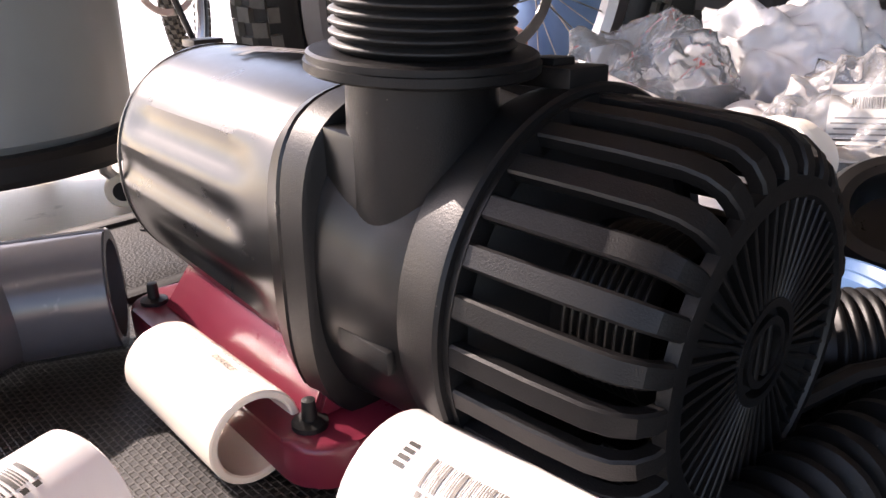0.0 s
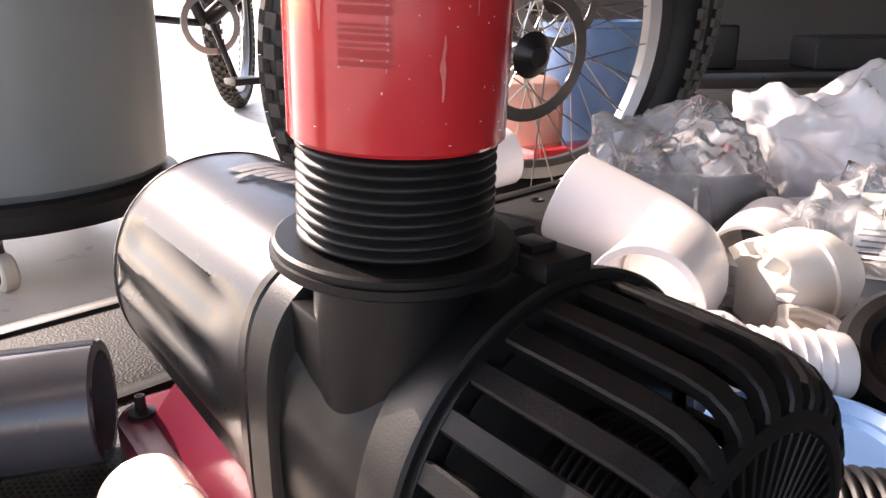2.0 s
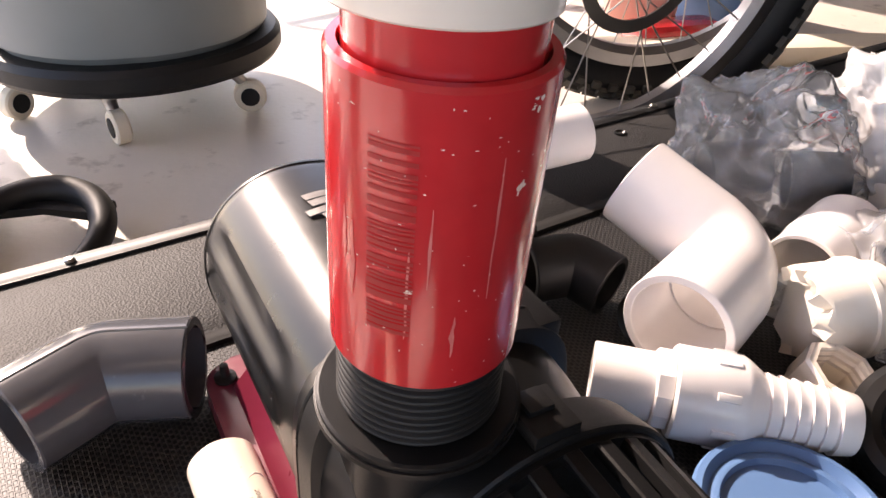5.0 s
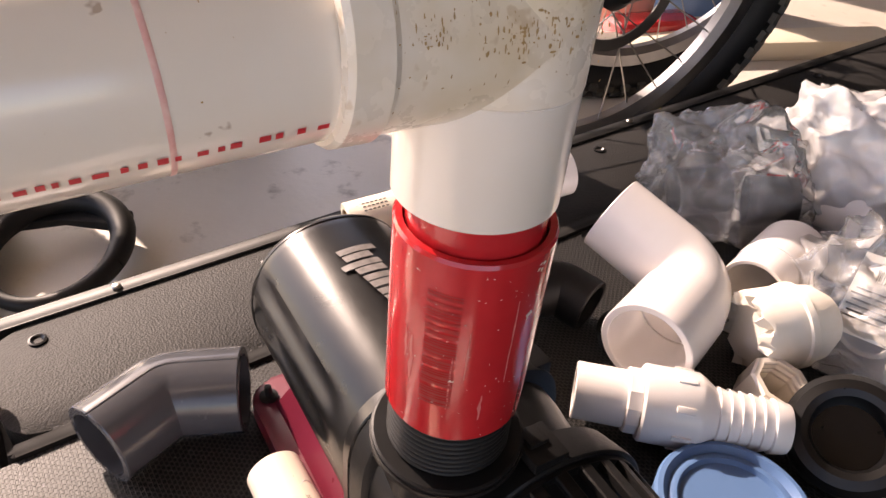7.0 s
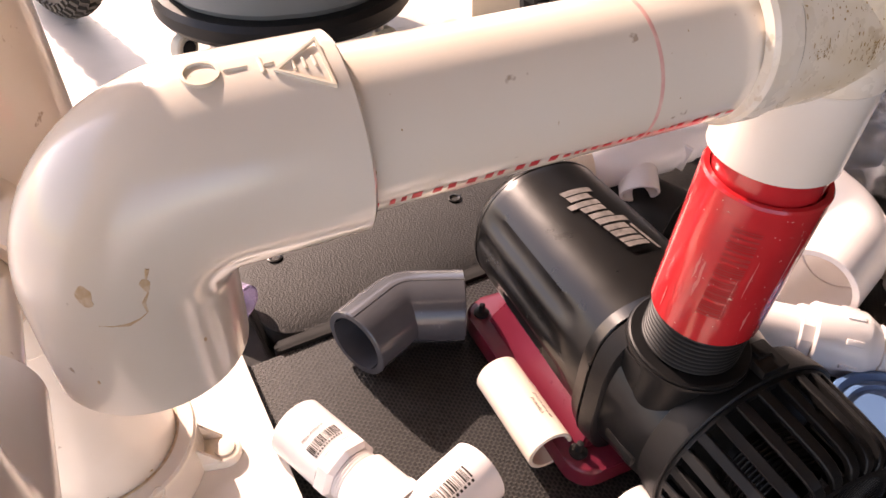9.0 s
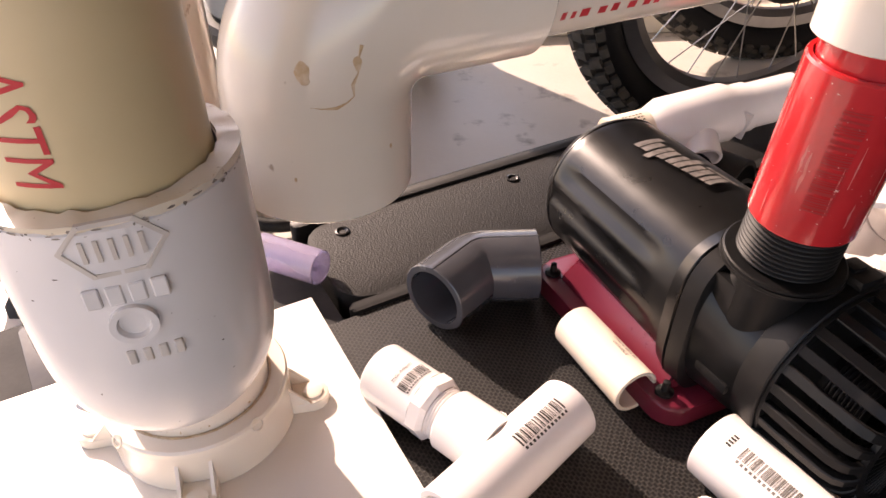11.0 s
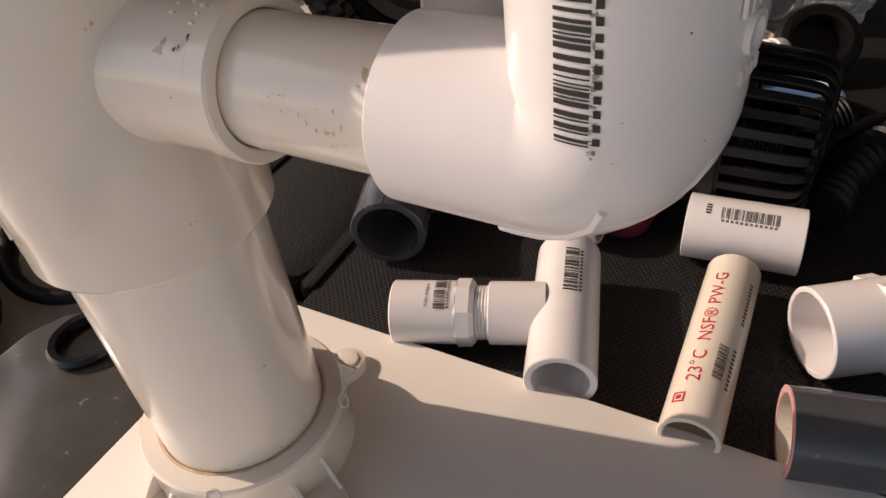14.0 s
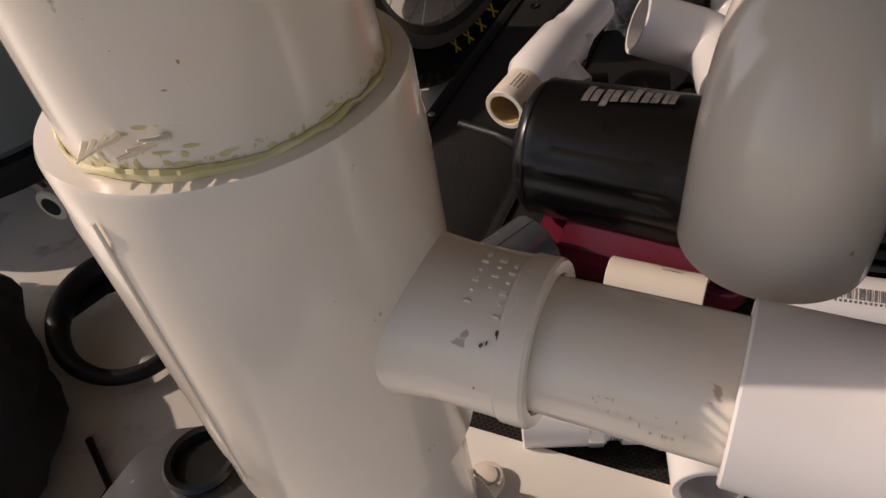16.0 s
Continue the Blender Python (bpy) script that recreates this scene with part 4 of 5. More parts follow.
def print_along(parent, name, bm, r, roll, s, mat, label="", flip=False):
    """Lay a flat print along a lying tube (its z axis); roll turns it off the top towards the right of its run."""
    m = Matrix.Translation((0, 0, s)) @ Matrix.Rotation(radians(roll), 4, "Z") @ (down_m if flip else up_m)
    ob = part(name, wrap(bm, r), mat, parent, label, m=m)
    ob["kind"] = "stuff"
    return ob


small = lying("pipe_offcut", (-0.067, 0.2045), (-0.1165, 0.258), 0.0167, 0.0137, PVC_CREAM, "short cream PVC pipe offcut with small black print")
print_along(small, "lettering", join_bm(text_bm("204119 4816 84", 0.0035), text_bm("DURABLE", 0.0035), Matrix.Translation((0.0, -0.0045, 0))), 0.0167, 28, 0.026, INK, flip=True)
part("swarf", sweep([((0.0165 * math.cos(0.4 + 0.25 * i), 0.0168 * math.sin(0.4 + 0.25 * i), 0.045 + 0.004 * math.sin(i)), 0.00035) for i in range(9)], 6), PVC_NEW, small)
coup = lying("pipe_coupling", (-0.0195, 0.1715), (0.037, 0.1223), 0.0228, 0.0195, PVC_NEW, "stubby white PVC coupling with a black barcode", "pipe fitting")
print_along(coup, "barcode", bars_bm(barcode_rects(0.036, 0.0085, 5)), 0.0228, 22, 0.040, INK_FADED, "faded barcode")
print_along(coup, "lettering", bars_bm([(0, -0.004 + 0.0022 * i, 0.0035, 0.0013) for i in range(4)]), 0.0228, 18, 0.012, INK)
red = lying("pipe_offcut", (-0.1122, 0.0188), (-0.0155, 0.120), 0.0167, 0.0137, PVC_CREAM, "cream PVC pipe offcut with red lettering")
print_along(red, "lettering", text_bm("23\u00b0C  NSF\u00ae PW-G", 0.0112, 1.05), 0.0167, -18, 0.074, INK_RED, "red printed letters")
print_along(red, "barcode", bars_bm(barcode_rects(0.026, 0.006, 8, digits=False)), 0.0167, 22, 0.046, INK)
print_along(red, "lettering", bars_bm([(0.0032 * i, 0, 0.002, 0.0024) for i in range(10)]), 0.0167, 50, 0.03, INK)
print_along(red, "lettering", bars_bm([(0.0032 * i, 0, 0.002, 0.0024) for i in range(12)]), 0.0167, 52, 0.082, INK)
print_along(red, "seal", bars_bm([(0, 0, 0.001, 0.007), (0, 0, 0.007, 0.001), (0.006, 0, 0.001, 0.007), (0, 0.006, 0.007, 0.001), (0.002, 0.002, 0.003, 0.003)]), 0.0167, -24, 0.012, INK_RED)

# tee with a male adapter screwed in
TN, TF = Vector((-0.160, 0.0758, 0.0215)), Vector((-0.108, 0.1745, 0.0215))
TD = (TF - TN).normalized()
tee = thing("pipe_tee", frame_m(TN, TD), "white PVC tee with a barcode and ragged glue", "pipe fitting")
L = (TF - TN).length
part("run", pipe(0.0213, 0.0168, L, 56), PVC_NEW, tee)
AD = Vector((-0.2345, 0.171, 0.0215))
tmid = TN + TD * (L * 0.5)
BD = (AD - tmid)
BD.z = 0
bl = BD.length
BD.normalize()
side = frame_m(tmid, BD)
inv = tee.matrix_world.inverted()
part("branch", lathe([(0.0205, 0.012), (0.0205, 0.047), (0.0197, 0.048), (0.016, 0.048), (0.016, 0.014)], 56), PVC_NEW, tee, m=inv @ side)
for k in range(6):
    a = radians(60 + 14 * k)
    tri = bmesh.new()
    vs = [tri.verts.new(p) for p in ((0, -0.002, 0), (0, 0.002, 0), (0.0005, 0.0, 0.006 + 0.002 * (k % 2)), (0.0012, 0, 0.001))]
    for f in ((0, 1, 2), (0, 3, 1), (1, 3, 2), (2, 3, 0)):
        tri.faces.new([vs[i] for i in f])
    part("glue_shred", tri, PVC_NEW, tee, m=inv @ side @ Matrix.Rotation(a, 4, "Z") @ Matrix.Translation((0.0205, 0, 0.018)))
print_along(tee, "barcode", bars_bm(barcode_rects(0.04, 0.009, 11)), 0.0213, 8, 0.076, INK, "black barcode")
ad = thing("male_adapter", frame_m(tmid + BD * 0.044, BD), "white PVC male adapter with paper label and barcode", "pipe fitting")
part("thread", lathe([(0.0145, 0.0)] + thread_profile(0.0178, 0.0, 0.0125, 6, 0.0012) + [(0.0165, 0.013)], 48), PVC_NEW, ad, smooth=50)
part("hex_collar", lathe([(0.0190, 0.0125), (0.0222, 0.0155), (0.0222, 0.024), (0.0205, 0.0255)], 8), PVC_NEW, ad, smooth=20)
part("socket", lathe([(0.0207, 0.0245), (0.0209, bl - 0.044 - 0.001), (0.0200, bl - 0.044), (0.0168, bl - 0.044), (0.0168, 0.03)], 56), PVC_NEW, ad)
def turned(bm):
    bm.transform(Matrix.Rotation(radians(-90), 4, "Z"))
    return bm


print_along(ad, "barcode", turned(bars_bm(barcode_rects(0.024, 0.0075, 12, digits=True))), 0.0210, -6, 0.034, INK, "black barcode")
print_along(ad, "lettering", turned(text_bm("Male Adapter", 0.0034)), 0.0210, -10, 0.0425, INK)
print_along(ad, "lettering", turned(text_bm("1\"", 0.0034)), 0.0210, 40, 0.0425, INK)

# grey 45 degree elbow
gm, gb, ge = Vector((-0.2205, 0.2448, 0.0285)), Vector((-0.2005, 0.2905, 0.0285)), Vector((-0.1545, 0.306, 0.0285))
grey = thing("grey_pipe_elbow", Matrix.Translation(gb), "glossy grey PVC forty-five degree elbow", "pipe fitting")
part("body", hollow(bend_path(gm - gb, (0, 0, 0), ge - gb, 0.02, 6), 0.0282, 0.0228, None, 56), PVC_GREY, grey)
part("mould_seam", sweep([(p + Vector((0, 0, 0.0281)), 0.0007) for p in bend_path(gm - gb, (0, 0, 0), ge - gb, 0.02, 6)], 8), PVC_GREY, grey)

# pieces at the near right
pk = lying("dirty_pipe_elbow", (-0.068, 0.002), (-0.005, -0.038), 0.024, 0.0205, PVC_GREY, "grey plastic pipe end with a pink rim, dirty inside", "pipe fitting")
part("pink_rim", lathe([(0.0205, -0.0004), (0.0238, -0.0004), (0.0238, 0.0012), (0.0205, 0.0012)], 48, closed=True), plastic("pink_paint", rgb("d98f92"), rgb("e8c2be"), 0.5), pk)
part("crusted_lining", lathe([(0.0204, 0.0), (0.0204, 0.055), (0.0200, 0.055), (0.0200, 0.0)], 48, closed=True), PVC_DIRTY, pk)
wf = lying("pipe_adapter", (-0.0145, 0.051), (0.052, 0.036), 0.027, 0.0235, PVC_NEW, "white PVC adapter with a hexagon collar", "pipe fitting")
part("hex_collar", lathe([(0.0272, 0.034), (0.0302, 0.035), (0.0302, 0.046), (0.0272, 0.047)], 6), PVC_NEW, wf, smooth=20)

# clear lilac tube on the deck corner
LILAC = plastic("lilac_plastic", rgb("d6cbe6"), rgb("e6def0"), 0.12)
LILAC.node_tree.nodes["Principled BSDF"].inputs["Transmission Weight"].default_value = 0.7
lying("lilac_tube", (-0.326, 0.270), (-0.386, 0.279), 0.0150, 0.0125, LILAC, "short translucent lilac plastic tube")

# ---------------------------------------------------------------- fittings beyond the pump
CN, CF = Vector((0.0575, 0.3565, 0.0262)), Vector((0.1934, 0.352, 0.0262))
CD = (CF - CN)
cl = CD.length
conn = thing("hose_connector", frame_m(CN, CD), "white PVC hose connector with a union nut and barbs", "pipe fitting")
part("socket", lathe([(0.0185, 0.0), (0.0193, 0.0008), (0.0193, 0.034), (0.015, 0.034), (0.015, 0.0)], 48, closed=True), PVC_NEW, conn)
part("collar", lathe([(0.0212, 0.0335), (0.0222, 0.0345), (0.0222, 0.0425), (0.0205, 0.0435)], 12), PVC_NEW, conn, smooth=20)
part("union_nut", lathe([(0.0245, 0.043), (0.0258, 0.0445), (0.0258, 0.078), (0.024, 0.0815), (0.0175, 0.0905)], 48), PVC_NEW, conn)
for k in range(8):
    a = 2 * math.pi * k / 8
    part("grip_rib", box(0.003, 0.0045, 0.012, 0.001, at=(0.0255, 0, 0.069)), PVC_NEW, conn, m=Matrix.Rotation(a, 4, "Z"))
barbs = [(0.0165, 0.0895)]
for k in range(5):
    z = 0.091 + 0.0068 * k
    barbs += [(0.0192 - 0.0003 * k, z), (0.0172 - 0.0003 * k, z + 0.0064)]
part("barbed_tail", lathe(barbs + [(0.0178, 0.1255), (0.0162, cl - 0.001), (0.0155, cl), (0.012, cl)], 48), PVC_NEW, conn, smooth=50)

wm, wb, we = Vector((0.1030, 0.393, 0.0400)), Vector((0.1480, 0.478, 0.0370)), Vector((0.0735, 0.5165, 0.0690))
wel = thing("white_pipe_elbow", Matrix.Translation(wb), "large white PVC elbow lying with its mouth open", "pipe fitting")
part("body", hollow(bend_path((wm - wb) * 0.45, (0, 0, 0), we - wb, 0.032, 14), 0.0322, 0.027, None, 56), PVC_NEW, wel)
part("socket", pipe(0.0338, 0.0285, (wm - wb).length * 0.62, 56), PVC_NEW, wel, m=frame_m(wm - wb, wb - wm))
cap = lying("stepped_coupling", (0.192, 0.492), (0.238, 0.562), 0.0275, 0.024, PVC_NEW, "white PVC coupling with a step", "pipe fitting")
part("step", lathe([(0.0282, 0.03), (0.0288, 0.031), (0.0288, 0.08), (0.0282, 0.081), (0.026, 0.081), (0.026, 0.03)], 48, closed=True), PVC_NEW, cap)
cr = thing("broken_fitting", frame_m((0.180, 0.437, 0.031), (0.055, 0.022, 0.004)), "cream pipe fitting with a ragged foamy end", "pipe fitting")
fo = lathe([(0.0215, 0.0)] + [(0.030, 0.0), (0.031, 0.004), (0.0305, 0.03), (0.028, 0.05), (0.02, 0.062)], 40)
for v in fo.verts:
    if v.co.z < 0.002:
        v.co.z += rnd.uniform(-0.006, 0.004)
part("body", fo, FOAM, cr)
part("flange", lathe([(0.0305, 0.030), (0.0322, 0.031), (0.0322, 0.036), (0.0300, 0.037)], 40, cap=False), FOAM, cr)
nut = thing("threaded_nut", frame_m((0.194, 0.393, 0.016), (0.25, -0.15, 1), (1, 0, 0)), "cream threaded nut with a torn paper sticker", "nut")
part("body", lathe([(0.0215, -0.014), (0.023, -0.012), (0.023, 0.0125), (0.0215, 0.0145), (0.0175, 0.0145), (0.017, 0.013), (0.0178, 0.010), (0.0168, 0.008), (0.0178, 0.005), (0.0168, 0.003), (0.0178, 0.0), (0.0168, -0.003), (0.0168, -0.014)], 8, closed=True), PVC_OLD, nut, smooth=25)
o = part("sticker", bars_bm([(-0.0062, -0.006, 0.0012, 0.009), (-0.0036, -0.006, 0.005, 0.0012), (-0.0036, -0.006, 0.0012, 0.007), (-0.0012, -0.003, 0.0012, 0.003), (0.0022, -0.006, 0.0012, 0.008), (0.0045, -0.004, 0.0012, 0.005)]), INK, nut, "torn printed sticker", m=Matrix.Rotation(radians(-67.5), 4, "Z") @ Matrix.Translation((0.0216, 0, 0)) @ frame_m((0, 0, 0), (1, 0, 0), (0, 1, 0)))
o["kind"] = "stuff"

lid = thing("blue_dish", Matrix.Translation((0.154, 0.290, 0.0)), "round shallow blue plastic dish with a stepped rim", "dish")
part("body", lathe([(0.0445, 0.001), (0.0455, 0.002), (0.0455, 0.022), (0.044, 0.0245), (0.041, 0.025), (0.039, 0.0225), (0.0375, 0.021), (0.0345, 0.0225), (0.0325, 0.0225), (0.031, 0.0195), (0.002, 0.0195)], 72), BLUE, lid)
bring = thing("rubber_plug", frame_m((0.230, 0.352, 0.029), (-0.3, -0.55, 0.78)), "glossy black rubber cap with a deep round recess", "plug")
part("body", lathe([(0.022, -0.022), (0.034, -0.018), (0.039, -0.004), (0.0385, 0.006), (0.034, 0.012), (0.028, 0.0135), (0.0235, 0.012), (0.0215, 0.007), (0.021, -0.008), (0.004, -0.01)], 56), BLACK, bring)
bt = lying("black_threaded_pipe", (0.118, 0.243), (0.162, 0.236), 0.0215, 0.0178, BLACK_MATTE, "black plastic threaded pipe end", "pipe fitting")
part("thread", lathe([(0.0214, 0.016)] + thread_profile(0.0236, 0.016, 0.043, 6, 0.0022) + [(0.0214, 0.0435)], 48, cap=False), BLACK_MATTE, bt, smooth=50)
ho = [Vector((0.075, 0.150, 0.016)), Vector((0.105, 0.172, 0.016)), Vector((0.140, 0.190, 0.018)), Vector((0.18, 0.2, 0.018)), Vector((0.23, 0.2, 0.018))]
hose = thing("ribbed_hose", Matrix.Identity(4), "black ribbed plastic intake screen lying on the deck", "hose")
hp = []
for k in range(60):
    f = k / 59 * (len(ho) - 1)
    i = min(int(f), len(ho) - 2)
    p = ho[i].lerp(ho[i + 1], f - i)
    hp.append((p, 0.0175 if k % 4 < 2 else 0.0135))
part("ribbed_tube", sweep(hp, 28), BLACK_MATTE, hose, smooth=50)
part("side_strip", sweep([(p + Vector((-0.012, 0.016, 0.014)), 0.0035) for p in ho], 8), BLACK_MATTE, hose)
bel = thing("black_pipe_elbow", Matrix.Translation((0.045, 0.462, 0.026)), "small black rubber elbow on the deck", "pipe fitting")
part("body", hollow(bend_path((-0.035, -0.015, 0.0), (-0.005, 0.002, 0.0), (0.022, -0.012, -0.004), 0.015, 8), 0.022, 0.018, None, 36), BLACK_DEEP, bel)
part("ring", lathe([(0.024, -0.004), (0.027, 0.0), (0.024, 0.004), (0.02, 0.0)], 36, closed=True), BLACK_DEEP, bel, m=frame_m((0.055, -0.02, -0.022), (0.2, -0.3, 1)))

# wye piece behind the motor
RA, RB = Vector((-0.1200, 0.4300, 0.0780)), Vector((0.0330, 0.5320, 0.0940))
RD = (RB - RA)
rl = RD.length
wye = thing("pipe_wye", frame_m(RA, RD), "white PVC wye fitting with stub pipes and paper label", "pipe fitting")
part("inlet", pipe(0.0200, 0.0150, 0.055, 48), PVC_DIRTY, wye)
part("dirty_lining", lathe([(0.0149, 0.0008), (0.0149, 0.04), (0.0139, 0.04), (0.0145, 0.0008)], 40, closed=True), GRIME, wye, "brown dirt inside the inlet")
part("body", lathe([(0.0198, 0.038), (0.0262, 0.052), (0.0262, 0.112), (0.0225, 0.120), (0.0225, 0.134), (0.0205, 0.135)], 48), PVC_NEW, wye)
part("outlet", pipe(0.0205, 0.0170, rl - 0.115, 48, 0.115), PVC_NEW, wye)
part("branch", pipe(0.0170, 0.0138, 0.042, 48), PVC_NEW, wye, m=frame_m((0.0, 0.0, 0.085), wye.matrix_world.to_3x3().inverted() @ Vector((0.25, -0.75, -0.45))))
part("branch_lip", box(0.012, 0.030, 0.003, 0.0008, at=(0.0, 0.0, 0.0)), PVC_NEW, wye, m=frame_m((0.0, 0.0, 0.110), (0.2, -0.6, 1.0)) @ Matrix.Translation((0.022, 0, 0)))
print_along(wye, "lettering", bars_bm([(0.0033 * i, -0.006 + 0.0035 * j, 0.0023, 0.0012) for i in range(6) for j in range(3)]), 0.0200, 10, 0.012, INK)
# black pieces under the wye
lying("black_pipe_coupling", (-0.075, 0.490), (0.000, 0.452), 0.0310, 0.0265, BLACK_DEEP, "fat black rubber coupling under the white wye", "pipe fitting")
lying("pipe_offcut", (0.335, 0.88), (0.42, 0.83), 0.026, 0.022, PVC_NEW, "white PVC pipe offcut at the deck edge")


# ---------------------------------------------------------------- plastic bags
def bag(name, centre, size, label, seed, turn=0.0, fill=(), film=None, peaks=()):
    """Crumpled clear bag draped over what it holds; peaks are (direction, reach) of pulled-out corners."""
    t = thing(name, Matrix.Translation(centre) @ Matrix.Rotation(radians(turn), 4, "Z"), label, "bag")
    bm = bmesh.new()
    bmesh.ops.create_icosphere(bm, subdivisions=6, radius=1.0)
    sx, sy, sz = size
    tips = [(Vector(d).normalized(), reach) for d, reach in peaks]
    for v in bm.verts:
        p = v.co.copy()
        n = 0.0
        for k, amp in ((1.3, 0.20), (2.6, 0.12), (5.0, 0.04), (9.0, 0.008)):
            q = p * k + Vector((seed * 7.3, seed * 1.7, 0.6 * seed))
            n += amp * (1 - min(1.0, abs(noise.noise(q)) * 2.6))
        r = 0.74 + n
        for d, reach in tips:
            r += reach * max(0.0, 1 - math.acos(max(-1.0, min(1.0, p.dot(d)))) / 0.6) ** 1.6
        z = max(p.z, -0.35)
        v.co = Vector((p.x * sx * r, p.y * sy * r, max(0.0012, (z + 0.36) * sz * r)))
    part("film", bm, film or FILM, t, "crumpled clear film", smooth=180)
    for kind, p, d, r, ln, mat in fill:
        part(kind, pipe(r, r * 0.8, ln, 32), mat, t, m=frame_m(p, d))
    return t


bag("fittings_bag", (0.190, 0.645, 0), (0.088, 0.060, 0.078), "clear crumpled bag holding black pipe fittings", 1, 10, [("black_fitting", (-0.050, 0.0, 0.026), (1, 0.1, 0.1), 0.024, 0.05, BLACK_DEEP), ("black_fitting", (0.015, -0.012, 0.027), (1, -0.2, 0.1), 0.025, 0.045, BLACK_DEEP), ("black_fitting", (-0.02, 0.02, 0.024), (0.3, 1, 0.1), 0.020, 0.03, BLACK_DEEP)], None, [((-0.7, 0.0, 0.75), 0.3), ((0.2, 0.3, 1.0), 0.12)])
bag("fittings_bag", (0.330, 0.690, 0), (0.118, 0.085, 0.092), "clear bag packed with white PVC fittings", 2, -20, [("white_fitting", (-0.06, 0.0, 0.034), (1, 0.3, 0.1), 0.031, 0.08, PVC_NEW), ("white_fitting", (0.02, -0.03, 0.034), (0.6, 0.8, 0.2), 0.032, 0.06, PVC_NEW), ("white_fitting", (-0.02, 0.02, 0.070), (1, -0.6, 0.1), 0.028, 0.06, PVC_NEW), ("white_fitting", (-0.05, -0.045, 0.03), (1, -0.2, 0.0), 0.028, 0.06, PVC_NEW), ("red_fitting", (-0.085, -0.045, 0.02), (1, 0.2, 0.2), 0.016, 0.03, RED_PIPE)], FILM_MILKY, [((-0.45, -0.1, 0.8), 0.22), ((0.2, 0.2, 1.0), 0.2), ((0.8, 0.0, 0.5), 0.3)])
b3 = bag("labelled_bag", (0.300, 0.490, 0), (0.080, 0.090, 0.070), "clear bag of white fittings with a printed label", 3, 40, [("white_fitting", (-0.04, 0.0, 0.026), (1, 0.1, 0.1), 0.024, 0.05, PVC_NEW), ("white_fitting", (0.0, -0.03, 0.024), (0.3, 1, 0.1), 0.022, 0.05, PVC_NEW)], None, [((-0.5, -0.5, 0.7), 0.2)])
PAPER = plastic("white_label", rgb("f2efe9"), rgb("e4ddd2"), 0.6)
lb = part("paper_label", box(0.056, 0.064, 0.0006, at=(0, 0, 0)), PAPER, b3, "white printed label", m=b3.matrix_world.inverted() @ frame_m((0.276, 0.462, 0.056), (-0.35, -0.55, 0.75), (0.85, -0.15, -0.3)))
lo = part("print_lines", bars_bm([(-0.026 + 0.002 * (j % 2), -0.02 + 0.0045 * j, 0.03 + 0.012 * ((j * 7) % 3) / 2, 0.0015) for j in range(6)] + barcode_rects(0.03, 0.01, 14, 0.0, 0.016, digits=False)), INK, lb, m=Matrix.Translation((0, 0, 0.0007)))
lo["kind"] = "stuff"


# ---------------------------------------------------------------- bicycles
def tyre_bm(R, r, knobs=True, seg=120):
    rings = []
    for i in range(seg):
        a = 2 * math.pi * i / seg
        ring = []
        for k in range(16):
            b = 2 * math.pi * k / 16
            rr = R + r * 1.08 * math.cos(b)
            ring.append(Vector((rr * math.cos(a), r * math.sin(b), rr * math.sin(a))))
        rings.append(ring)
    return rings_mesh(rings, closed=True)


def knobs_bm(R, r, n, rows):
    bm = bmesh.new()
    for i in range(n):
        for b0, wid, off in rows:
            a = 2 * math.pi * (i + off) / n
            b = radians(b0)
            c = Matrix.Rotation(-a, 4, "Y") @ Matrix.Translation((R, 0, 0)) @ Matrix.Rotation(b, 4, "Z") @ Matrix.Translation((r * 1.06, 0, 0))
            bmesh.ops.create_cube(bm, size=1.0, matrix=c @ Matrix.Diagonal((0.012, wid * 1.15, 0.015, 1)))
    return bm


